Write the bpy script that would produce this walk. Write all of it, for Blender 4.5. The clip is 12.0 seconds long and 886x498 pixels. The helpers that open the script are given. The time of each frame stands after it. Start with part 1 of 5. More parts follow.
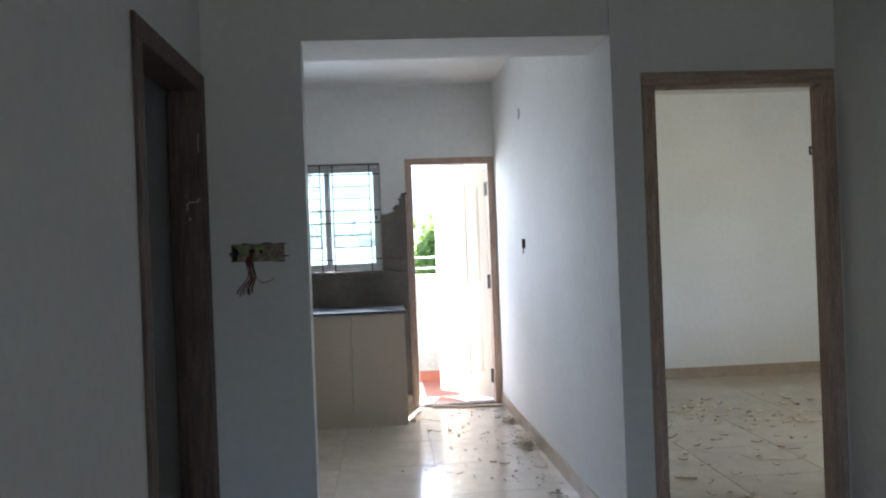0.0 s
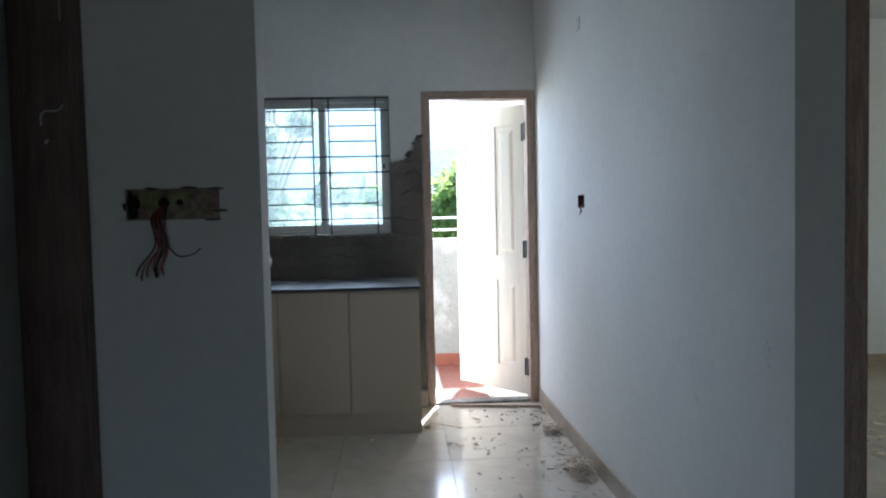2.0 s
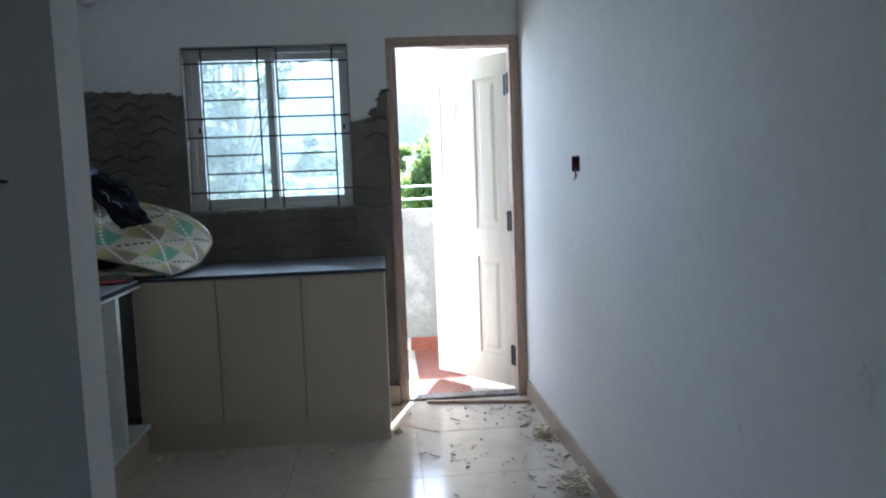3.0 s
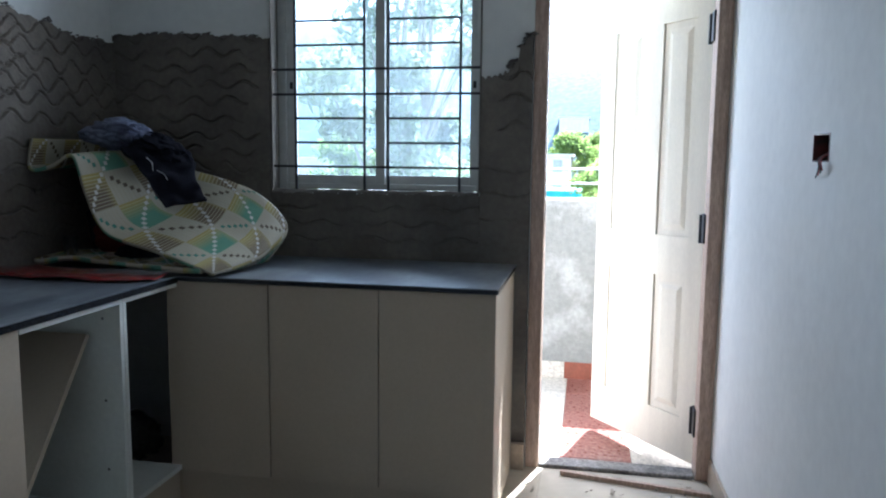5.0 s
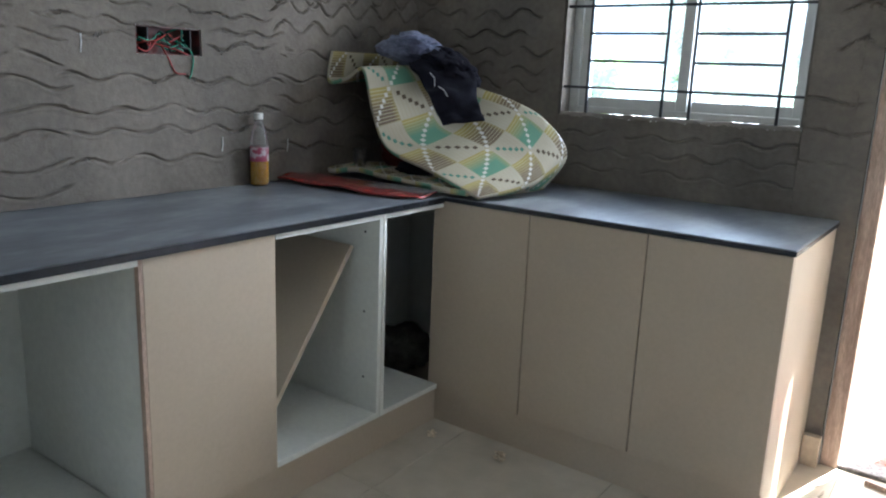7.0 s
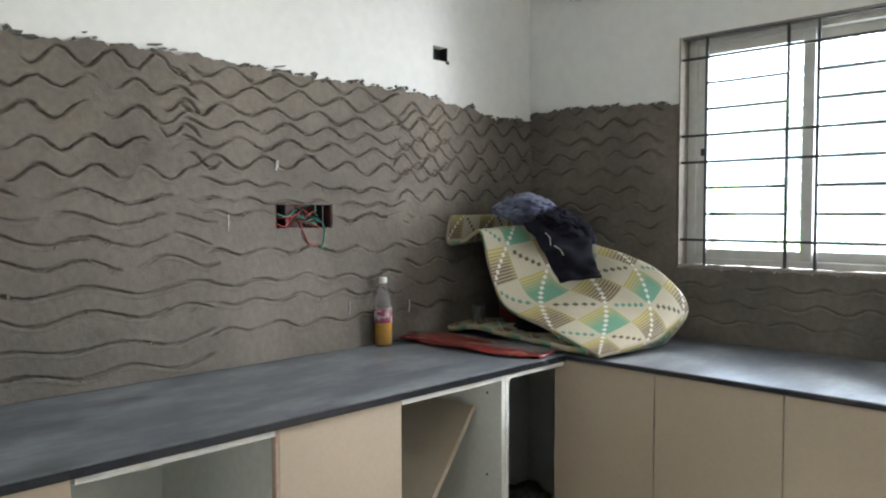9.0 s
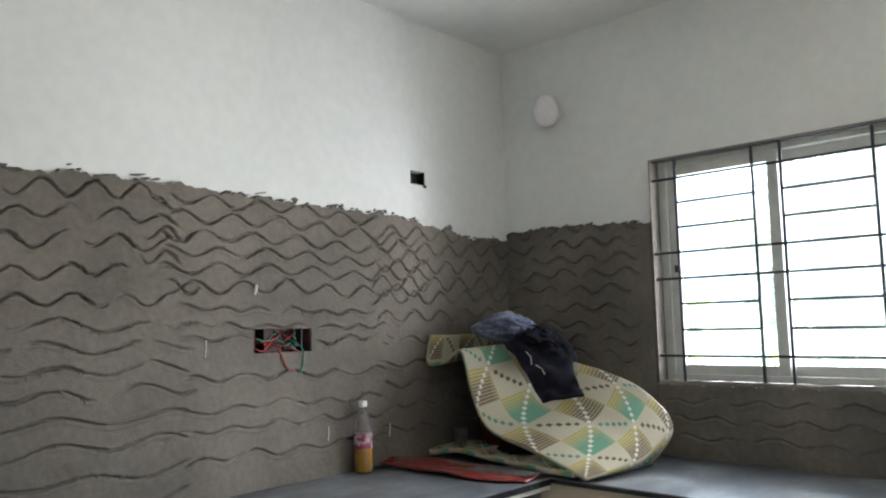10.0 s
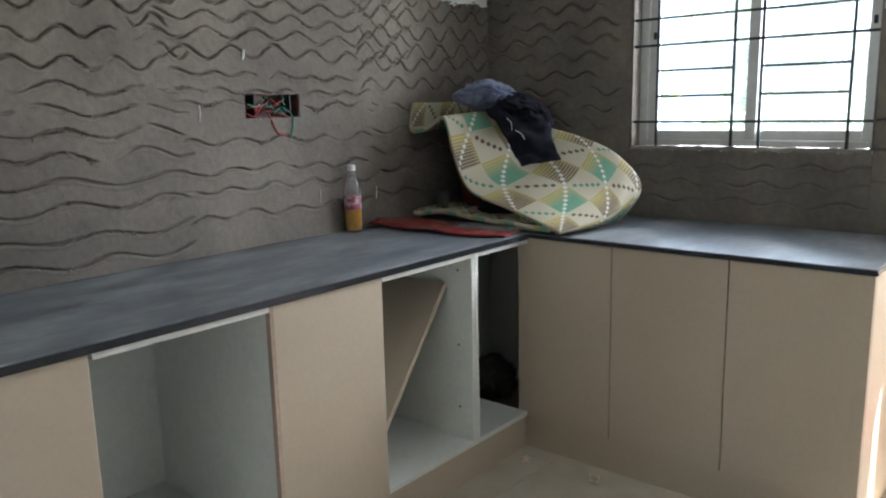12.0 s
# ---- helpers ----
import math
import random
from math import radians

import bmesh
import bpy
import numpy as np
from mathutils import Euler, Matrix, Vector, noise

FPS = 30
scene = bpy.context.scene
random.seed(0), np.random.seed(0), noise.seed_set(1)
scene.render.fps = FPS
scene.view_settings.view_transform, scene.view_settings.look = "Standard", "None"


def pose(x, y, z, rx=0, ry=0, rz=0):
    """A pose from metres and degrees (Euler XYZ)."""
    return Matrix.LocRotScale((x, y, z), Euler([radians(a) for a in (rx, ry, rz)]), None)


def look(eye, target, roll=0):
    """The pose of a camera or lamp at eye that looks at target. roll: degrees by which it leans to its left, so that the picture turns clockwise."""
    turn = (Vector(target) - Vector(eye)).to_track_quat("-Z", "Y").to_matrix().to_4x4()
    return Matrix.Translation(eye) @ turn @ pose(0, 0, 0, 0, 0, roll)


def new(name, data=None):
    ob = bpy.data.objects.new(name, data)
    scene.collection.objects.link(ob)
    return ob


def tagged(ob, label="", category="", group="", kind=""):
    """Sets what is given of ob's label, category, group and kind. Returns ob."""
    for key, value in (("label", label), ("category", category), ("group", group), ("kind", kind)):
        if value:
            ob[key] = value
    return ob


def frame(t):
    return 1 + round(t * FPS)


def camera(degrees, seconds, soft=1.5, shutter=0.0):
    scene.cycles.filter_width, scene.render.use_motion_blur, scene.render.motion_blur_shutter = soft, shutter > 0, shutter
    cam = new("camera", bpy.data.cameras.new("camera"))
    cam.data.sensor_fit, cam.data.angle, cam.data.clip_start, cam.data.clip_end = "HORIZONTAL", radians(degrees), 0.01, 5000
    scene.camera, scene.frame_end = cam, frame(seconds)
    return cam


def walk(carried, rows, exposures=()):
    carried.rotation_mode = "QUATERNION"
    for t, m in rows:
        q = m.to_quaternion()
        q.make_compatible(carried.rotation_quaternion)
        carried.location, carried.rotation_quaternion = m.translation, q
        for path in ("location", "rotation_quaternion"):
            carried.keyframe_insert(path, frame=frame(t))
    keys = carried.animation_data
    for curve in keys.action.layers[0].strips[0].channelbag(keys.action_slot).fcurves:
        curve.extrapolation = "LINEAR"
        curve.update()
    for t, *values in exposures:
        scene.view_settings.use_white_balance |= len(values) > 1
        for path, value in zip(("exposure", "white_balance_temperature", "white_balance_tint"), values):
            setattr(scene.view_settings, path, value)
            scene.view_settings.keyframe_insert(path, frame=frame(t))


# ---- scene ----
cam = camera(60.5, 12.0, soft=2.1)
PATH = [
    (0, (1.181, 0.624, 1.357), (1.327, 2.618, 1.357), -2.2),
    (0.5, (1.131, 0.948, 1.378), (1.294, 2.942, 1.392), -2.3),
    (1, (1.162, 1.297, 1.358), (1.327, 3.29, 1.37), -2.4),
    (1.5, (1.195, 1.592, 1.348), (1.315, 3.588, 1.315), -2.0),
    (2, (1.175, 2.006, 1.342), (1.294, 4.0, 1.24), -1.3),
    (2.5, (1.216, 2.345, 1.32), (1.36, 4.334, 1.173), -1.7),
    (2.7, (1.261, 2.49, 1.331), (1.413, 4.477, 1.166), -2.1),
    (4.3, (1.503, 3.604, 1.344), (1.506, 5.59, 1.108), -0.6),
    (4.5, (1.553, 3.719, 1.357), (1.424, 5.701, 1.119), -0.6),
    (5, (1.599, 3.97, 1.339), (1.224, 5.92, 1.101), 0.6),
    (5.5, (1.588, 4.145, 1.326), (1.005, 6.041, 1.07), 1.5),
    (6, (1.632, 4.251, 1.321), (0.756, 6.023, 1.019), 1.7),
    (6.5, (1.677, 4.296, 1.327), (0.642, 5.965, 0.947), 2.3),
    (7, (1.711, 4.311, 1.328), (0.566, 5.888, 0.878), 2.3),
    (7.2, (1.715, 4.306, 1.331), (0.525, 5.845, 0.866), 2.1),
    (8.8, (1.701, 4.26, 1.399), (0.289, 5.665, 1.228), 0.1),
    (9, (1.705, 4.259, 1.409), (0.306, 5.685, 1.313), -0.1),
    (9.5, (1.7, 4.253, 1.41), (0.331, 5.709, 1.478), -0.8),
    (10, (1.704, 4.249, 1.428), (0.356, 5.712, 1.635), -1.2),
    (10.5, (1.735, 4.249, 1.411), (0.387, 5.706, 1.658), -1.1),
    (11, (1.733, 4.231, 1.393), (0.403, 5.725, 1.376), -0.9),
    (11.5, (1.742, 4.202, 1.397), (0.428, 5.687, 1.138), -1.1),
    (12, (1.721, 4.105, 1.384), (0.451, 5.604, 1.013), -1.3),
]
EXPOSURES = [(0.0, 3.57, 5800, 15), (1.5, 3.08, 5700, 10), (2.5, 2.8, 5350, 10), (4.5, 2.8, 5400, 10), (5.5, 2.73, 5280, 10), (6.2, 2.8, 5800, 11), (7.0, 4.04, 5880, 12), (9.0, 4.4, 6600, 12), (9.5, 4.37, 6500, 12), (10.0, 4.16, 6550, 12), (10.5, 3.82, 6600, 12), (11.5, 3.95, 6400, 12), (12.0, 4.12, 6320, 12)]
walk(cam, [(t, look(eye, target, roll)) for t, eye, target, roll in PATH], EXPOSURES)


# ---- light ----
SUN_AZ, SUN_EL = math.atan2(0.3, 1.0), radians(50)
world = bpy.data.worlds.new("world")
scene.world = world
world.use_nodes = True
wn = world.node_tree.nodes
sky = wn.new("ShaderNodeTexSky")
sky.sky_type, sky.sun_disc = "NISHITA", False
sky.sun_elevation, sky.sun_rotation = SUN_EL, SUN_AZ
sky.air_density, sky.dust_density = 1.0, 2.5
wn["Background"].inputs[1].default_value = 0.15
world.node_tree.links.new(sky.outputs[0], wn["Background"].inputs[0])
sun_data = bpy.data.lights.new("sun", "SUN")
sun_data.energy, sun_data.angle, sun_data.color = 5.0, radians(0.53), (1.0, 0.95, 0.87)
sun = new("sun", sun_data)
to_sun = Vector((math.sin(SUN_AZ) * math.cos(SUN_EL), math.cos(SUN_AZ) * math.cos(SUN_EL), math.sin(SUN_EL)))
sun.matrix_basis = look(to_sun * 30, (0, 0, 0))


def opening_light(name, eye, target, width, height, watts, colour):
    """Sky light that enters through a window opening."""
    data = bpy.data.lights.new(name, "AREA")
    data.shape, data.size, data.size_y, data.energy, data.color = "RECTANGLE", width, height, watts, colour
    lamp = new(name, data)
    lamp.matrix_basis = look(eye, target)
    return lamp


opening_light("kitchen_window_daylight", (0.68, 7.42, 1.66), (0.68, 5.0, 1.3), 0.88, 0.85, 2.0, (0.86, 0.93, 1.0))
opening_light("kitchen_door_daylight", (1.52, 8.1, 1.66), (1.5, 5.0, 0.9), 0.5, 1.0, 4.0, (0.9, 0.95, 1.0))
opening_light("bedroom_window_daylight", (4.8, 3.83, 1.5), (4.6, 6.5, 1.2), 1.3, 1.2, 1.55, (1.0, 0.93, 0.8))
opening_light("hall_window_daylight", (1.5, -4.5, 1.5), (1.5, 2.0, 1.2), 1.0, 1.1, 0.56, (0.82, 0.82, 1.0))


# ---- materials ----
def material(name, colour, rough=0.6, metal=0.0, second=None, scale=6.0, contrast=(0.35, 0.7), grain=60.0, grain_amount=0.12,
             bump=0.05, bump_scale=90.0, detail=6, stretch=(1, 1, 1), rough_vary=0.1, object_vary=0.0, island_vary=0.0, coat=0.0, alpha=1.0, transmission=0.0, ior=1.45):
    m = bpy.data.materials.new(name)
    m.use_nodes = True
    n, l = m.node_tree.nodes, m.node_tree.links
    b = n["Principled BSDF"]
    second = second or tuple(c * 0.78 for c in colour)
    co = n.new("ShaderNodeTexCoord")
    mp = n.new("ShaderNodeMapping")
    mp.inputs["Scale"].default_value = stretch
    l.new(co.outputs["Object"], mp.inputs["Vector"])
    big = n.new("ShaderNodeTexNoise")
    big.inputs["Scale"].default_value, big.inputs["Detail"].default_value = scale, detail
    l.new(mp.outputs[0], big.inputs["Vector"])
    ramp = n.new("ShaderNodeValToRGB")
    ramp.color_ramp.elements[0].position, ramp.color_ramp.elements[1].position = contrast
    ramp.color_ramp.elements[0].color, ramp.color_ramp.elements[1].color = (*colour, 1), (*second, 1)
    l.new(big.outputs[0], ramp.inputs[0])
    fine = n.new("ShaderNodeTexNoise")
    fine.inputs["Scale"].default_value, fine.inputs["Detail"].default_value = grain, 3
    l.new(mp.outputs[0], fine.inputs["Vector"])
    hsv = n.new("ShaderNodeHueSaturation")
    mr = n.new("ShaderNodeMapRange")
    mr.inputs[1].default_value, mr.inputs[2].default_value = 0.3, 0.7
    mr.inputs[3].default_value, mr.inputs[4].default_value = 1 - grain_amount, 1 + grain_amount
    l.new(fine.outputs[0], mr.inputs[0])
    l.new(ramp.outputs[0], hsv.inputs["Color"])
    value = mr.outputs[0]
    if object_vary or island_vary:
        info = n.new("ShaderNodeObjectInfo" if object_vary else "ShaderNodeNewGeometry")
        mr2 = n.new("ShaderNodeMapRange")
        mr2.inputs[3].default_value, mr2.inputs[4].default_value = 1 - object_vary - island_vary, 1 + object_vary + island_vary
        l.new(info.outputs["Random" if object_vary else "Random Per Island"], mr2.inputs[0])
        mu = n.new("ShaderNodeMath")
        mu.operation = "MULTIPLY"
        l.new(value, mu.inputs[0])
        l.new(mr2.outputs[0], mu.inputs[1])
        value = mu.outputs[0]
    l.new(value, hsv.inputs["Value"])
    l.new(hsv.outputs[0], b.inputs["Base Color"])
    rr = n.new("ShaderNodeMapRange")
    rr.inputs[3].default_value, rr.inputs[4].default_value = max(0.02, rough - rough_vary), min(1.0, rough + rough_vary)
    l.new(big.outputs[0], rr.inputs[0])
    l.new(rr.outputs[0], b.inputs["Roughness"])
    b.inputs["Metallic"].default_value = metal
    b.inputs["Coat Weight"].default_value = coat
    b.inputs["Transmission Weight"].default_value = transmission
    b.inputs["IOR"].default_value = ior
    if bump:
        bn = n.new("ShaderNodeTexNoise")
        bn.inputs["Scale"].default_value, bn.inputs["Detail"].default_value = bump_scale, 4
        l.new(mp.outputs[0], bn.inputs["Vector"])
        bp = n.new("ShaderNodeBump")
        bp.inputs["Strength"].default_value, bp.inputs["Distance"].default_value = bump, 0.01
        l.new(bn.outputs[0], bp.inputs["Height"])
        l.new(bp.outputs[0], b.inputs["Normal"])
    return m


M = {}
M["paint"] = material("white wall putty", (0.78, 0.78, 0.75), 0.75, second=(0.73, 0.73, 0.7), scale=1.6, grain=25, grain_amount=0.03, bump=0.12, bump_scale=18)
M["ceiling"] = material("ceiling putty", (0.77, 0.77, 0.74), 0.85, second=(0.72, 0.72, 0.69), scale=2, grain=20, grain_amount=0.03, bump=0.06, bump_scale=14)
M["cement"] = material("rough cement render", (0.2, 0.172, 0.14), 0.92, second=(0.105, 0.092, 0.078), scale=2.4, contrast=(0.3, 0.75), grain=45, grain_amount=0.12, bump=0.2, bump_scale=140)
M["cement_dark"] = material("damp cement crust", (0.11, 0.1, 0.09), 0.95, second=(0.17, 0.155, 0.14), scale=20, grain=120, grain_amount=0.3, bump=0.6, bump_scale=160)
M["tile"] = material("cream vitrified tile", (0.58, 0.52, 0.425), 0.14, second=(0.49, 0.435, 0.35), scale=2.4, grain=12, grain_amount=0.06, bump=0.01, bump_scale=30, rough_vary=0.09, object_vary=0.03)
M["grout"] = material("grout", (0.42, 0.38, 0.31), 0.9, scale=30)
M["skirting"] = material("cream tile skirting", (0.43, 0.35, 0.26), 0.35, second=(0.36, 0.29, 0.22), scale=6)
M["wood"] = material("brown timber", (0.5, 0.37, 0.29), 0.6, second=(0.34, 0.235, 0.18), scale=5, grain=40, grain_amount=0.3, bump=0.25, bump_scale=30, stretch=(14, 14, 1.2))
M["wood_h"] = material("brown timber head", (0.5, 0.37, 0.29), 0.6, second=(0.34, 0.235, 0.18), scale=5, grain=40, grain_amount=0.3, bump=0.25, bump_scale=30, stretch=(1.2, 1.2, 14))
# darker copy of the timber, for the side door frame
M["wood_dark"] = material("darker brown timber", (0.2, 0.135, 0.105), 0.55, second=(0.11, 0.072, 0.056), scale=5, grain=40, grain_amount=0.3, bump=0.25, bump_scale=30, stretch=(14, 14, 1.2))
M["primer"] = material("cream primed door", (0.72, 0.66, 0.55), 0.5, second=(0.66, 0.6, 0.5), scale=3, grain=60, grain_amount=0.06, bump=0.15, bump_scale=40, stretch=(6, 6, 0.8))
M["laminate"] = material("beige matte laminate", (0.5, 0.415, 0.315), 0.42, second=(0.47, 0.39, 0.295), scale=3, grain=80, grain_amount=0.03, bump=0.03, bump_scale=200)
M["carcass"] = material("white board carcass", (0.76, 0.77, 0.72), 0.45, second=(0.71, 0.72, 0.67), scale=4, grain=50, grain_amount=0.04, bump=0.03, bump_scale=150)
M["granite"] = material("dusty black granite", (0.105, 0.116, 0.13), 0.36, second=(0.225, 0.24, 0.25), scale=7.5, contrast=(0.4, 0.66), grain=34, grain_amount=0.14, bump=0.0, detail=7, stretch=(1.3, 0.6, 1.0), rough_vary=0.12)
M["granite_edge"] = material("polished granite edge", (0.02, 0.022, 0.028), 0.22, scale=30, grain=200, grain_amount=0.3)
M["upvc"] = material("cream powder-coated window section", (0.62, 0.61, 0.56), 0.4, second=(0.55, 0.54, 0.5), scale=8, grain=30, grain_amount=0.05, bump=0.02)
M["iron"] = material("black painted iron", (0.022, 0.022, 0.025), 0.5, scale=20, grain=90, grain_amount=0.4, bump=0.2)
M["dark"] = material("dark hollow", (0.025, 0.023, 0.021), 0.95, scale=20, bump=0.3)
M["parapet"] = material("weathered parapet render", (0.23, 0.225, 0.21), 0.95, second=(0.36, 0.35, 0.33), scale=5, contrast=(0.5, 0.72), grain=40, grain_amount=0.1, bump=0.5, bump_scale=60)
M["red_tile"] = material("speckled red mosaic", (0.19, 0.055, 0.038), 0.3, second=(0.3, 0.16, 0.13), scale=45, contrast=(0.45, 0.66), grain=120, grain_amount=0.35, bump=0.04, object_vary=0.1)
M["red_skirt"] = material("terracotta skirting", (0.24, 0.07, 0.04), 0.5, scale=12)
M["pale_tile"] = material("pale mosaic", (0.55, 0.5, 0.43), 0.35, second=(0.42, 0.38, 0.33), scale=40, contrast=(0.45, 0.6), grain=90, grain_amount=0.2, object_vary=0.08)
M["sill"] = material("worn stone threshold", (0.12, 0.108, 0.095), 0.6, second=(0.3, 0.285, 0.265), scale=14, grain=80, grain_amount=0.4, bump=0.5, bump_scale=70)


def glass(name, tint, rough):
    m = bpy.data.materials.new(name)
    m.use_nodes = True
    n, l = m.node_tree.nodes, m.node_tree.links
    n.remove(n["Principled BSDF"])
    tr, gl, mx, fr = (n.new("ShaderNode" + k) for k in ("BsdfTransparent", "BsdfGlossy", "MixShader", "Fresnel"))
    tr.inputs[0].default_value = (*tint, 1)
    gl.inputs["Roughness"].default_value = rough
    fr.inputs[0].default_value = 1.45
    l.new(fr.outputs[0], mx.inputs[0])
    l.new(tr.outputs[0], mx.inputs[1])
    l.new(gl.outputs[0], mx.inputs[2])
    l.new(mx.outputs[0], n["Material Output"].inputs[0])
    return m


M["glass"] = glass("dusty window glass", (0.86, 0.93, 0.96), 0.05)
# a film of dust on the window panes, which lights up against the sun
n, l = M["glass"].node_tree.nodes, M["glass"].node_tree.links
dust, film = n.new("ShaderNodeBsdfTranslucent"), n.new("ShaderNodeMixShader")
dust.inputs[0].default_value = (0.75, 0.83, 0.88, 1)
nz, mr = n.new("ShaderNodeTexNoise"), n.new("ShaderNodeMapRange")
nz.inputs["Scale"].default_value, nz.inputs["Detail"].default_value = 5, 5
mr.inputs[3].default_value, mr.inputs[4].default_value = 0.0, 0.085
l.new(nz.outputs[0], mr.inputs[0])
l.new(mr.outputs[0], film.inputs[0])
old = n["Material Output"].inputs[0].links[0].from_socket
l.new(old, film.inputs[1])
l.new(dust.outputs[0], film.inputs[2])
l.new(film.outputs[0], n["Material Output"].inputs[0])


# ---- builders ----
def mesh_of(bm, name, mat, smooth=False):
    me = bpy.data.meshes.new(name)
    bm.to_mesh(me)
    bm.free()
    for m in mat if isinstance(mat, (list, tuple)) else [mat]:
        me.materials.append(m)
    if smooth:
        for p in me.polygons:
            p.use_smooth = True
    return me


def thing(name, at, label="", category="", group="", kind=""):
    ob = new(name)
    ob.location = at
    ob.empty_display_size = 0.05
    return tagged(ob, label, category, group, kind)


def part(name, bm, mat, parent, label="", smooth=False):
    """One mesh under a thing or a part, built in world coordinates."""
    ob = new(name, mesh_of(bm, name, mat, smooth))
    attach(ob, parent)
    return tagged(ob, label)


def attach(ob, parent):
    m = Matrix.Identity(4)
    p = parent
    while p:
        m = p.matrix_basis @ m if p.parent is None else p.matrix_basis @ m
        if p.parent:
            m = p.matrix_parent_inverse @ m
        p = p.parent
    ob.parent, ob.matrix_parent_inverse = parent, m.inverted()


def solid(name, bm, mat, label="", category="", kind="structure", smooth=False):
    return tagged(new(name, mesh_of(bm, name, mat, smooth)), label, category, "", kind)


def box(bm, x0, x1, y0, y1, z0, z1, bevel=0.0, m=None, index=0):
    made = bmesh.ops.create_cube(bm, size=1.0)
    t = Matrix.Translation(((x0 + x1) / 2, (y0 + y1) / 2, (z0 + z1) / 2)) @ Matrix.Diagonal((abs(x1 - x0), abs(y1 - y0), abs(z1 - z0), 1))
    bmesh.ops.transform(bm, matrix=(m @ t) if m else t, verts=made["verts"])
    faces = {f for v in made["verts"] for f in v.link_faces}
    for f in faces:
        f.material_index = index
    if bevel:
        edges = {e for v in made["verts"] for e in v.link_edges}
        bmesh.ops.bevel(bm, geom=list(edges), offset=bevel, segments=2, profile=0.5, affect="EDGES", clamp_overlap=True)
    return bm


def boxes(*rows, bevel=0.0, m=None):
    bm = bmesh.new()
    for r in rows:
        box(bm, *r, bevel=bevel, m=m)
    return bm


def tube(bm, points, radius, sides=8, taper=None):
    """A round tube along points."""
    pts = [Vector(p) for p in points]
    rings = []
    for i, p in enumerate(pts):
        d = (pts[min(i + 1, len(pts) - 1)] - pts[max(i - 1, 0)]).normalized()
        q = d.to_track_quat("Z", "Y")
        r = radius if taper is None else radius + (taper - radius) * i / (len(pts) - 1)
        rings.append([bm.verts.new(p + q @ Vector((r * math.cos(2 * math.pi * k / sides), r * math.sin(2 * math.pi * k / sides), 0))) for k in range(sides)])
    for a, b in zip(rings, rings[1:]):
        for k in range(sides):
            bm.faces.new((a[k], a[(k + 1) % sides], b[(k + 1) % sides], b[k]))
    bm.faces.new(rings[0][::-1])
    bm.faces.new(rings[-1])
    return bm


def lathe(profile, centre, sides=24):
    """A turned shape from (radius, height) pairs."""
    bm = bmesh.new()
    rings = [[bm.verts.new((centre[0] + r * math.cos(2 * math.pi * k / sides), centre[1] + r * math.sin(2 * math.pi * k / sides), centre[2] + z)) for k in range(sides)] for r, z in profile]
    for a, b in zip(rings, rings[1:]):
        for k in range(sides):
            bm.faces.new((a[k], a[(k + 1) % sides], b[(k + 1) % sides], b[k]))
    bm.faces.new(rings[0][::-1])
    bm.faces.new(rings[-1])
    return bm


# ---- the shell ----
def cells(u0, u1, z0, z1, holes):
    """The rectangle less its holes, as (u0, u1, z0, z1) pieces."""
    cuts = sorted({u0, u1, *(h[0] for h in holes), *(h[1] for h in holes)})
    out = []
    for a, b in zip(cuts, cuts[1:]):
        z = z0
        for h in sorted((h for h in holes if h[0] <= a and h[1] >= b), key=lambda h: h[2]):
            out.append((a, b, z, h[2]))
            z = h[3]
        out.append((a, b, z, z1))
    return out


JB = (0.525, 0.747, 1.334, 1.409)
SB = (5.735, 5.976, 1.352, 1.44)
RH = (6.52, 6.608, 2.048, 2.107)
SW = (5.925, 6.06, 1.338, 1.408)
H = 2.78
KX0, KX1, KY1 = -0.57, 2.134, 7.18
HY, HX0, HX1, HB = 3.88, 0.43, 3.208, -4.4
BY, BX1 = 7.88, 6.1
FT = 0.17
SKEW = 0.0152


def kx(y):
    """Face of the partition, which runs a little askew."""
    return KX1 + (KY1 - y) * SKEW


solid("floor", boxes((HX0 - 1.6, 2.3, HB - 0.2, KY1 + 0.1, -0.3, -0.006), (2.3, BX1 + 0.2, HB - 0.2, BY + 0.15, -0.3, -0.006)), M["grout"], "cream floor tiles strewn with wood chips", "floor")
floor_ob = bpy.data.objects["floor"]
solid("ceiling", boxes((HX0 - 1.6, 2.3, HB - 0.2, KY1 + FT, H, H + 0.15), (2.3, BX1 + 0.2, HB - 0.2, BY + 0.15, H, H + 0.15)), M["ceiling"], "plain white putty ceiling", "ceiling")

# far kitchen wall with window and door openings
WX0, WX1, WZ0, WZ1 = 0.203, 1.138, 1.19, 2.118
DX0, DX1, DZ1 = 1.356, 2.13, 2.146
solid("wall_north", boxes(
    (KX0 - 0.15, WX0, KY1, KY1 + FT, 0, H), (WX0, WX1, KY1, KY1 + FT, 0, WZ0), (WX0, WX1, KY1, KY1 + FT, WZ1, H),
    (WX1, DX0, KY1, KY1 + FT, 0, H), (DX0, DX1, KY1, KY1 + FT, DZ1, H), (DX1, KX1 + 0.12, KY1, KY1 + FT, 0, H)), M["paint"], "white putty wall with window and open back door", "wall")
solid("wall_west", boxes((KX0 - 0.15, KX0 - 0.05, HY, KY1, 0, H), *((KX0 - 0.05, KX0, a, b, c, d) for a, b, c, d in cells(HY, KY1, 0, H, [SB, RH]))), M["paint"], "white putty kitchen wall above grey cement band", "wall")

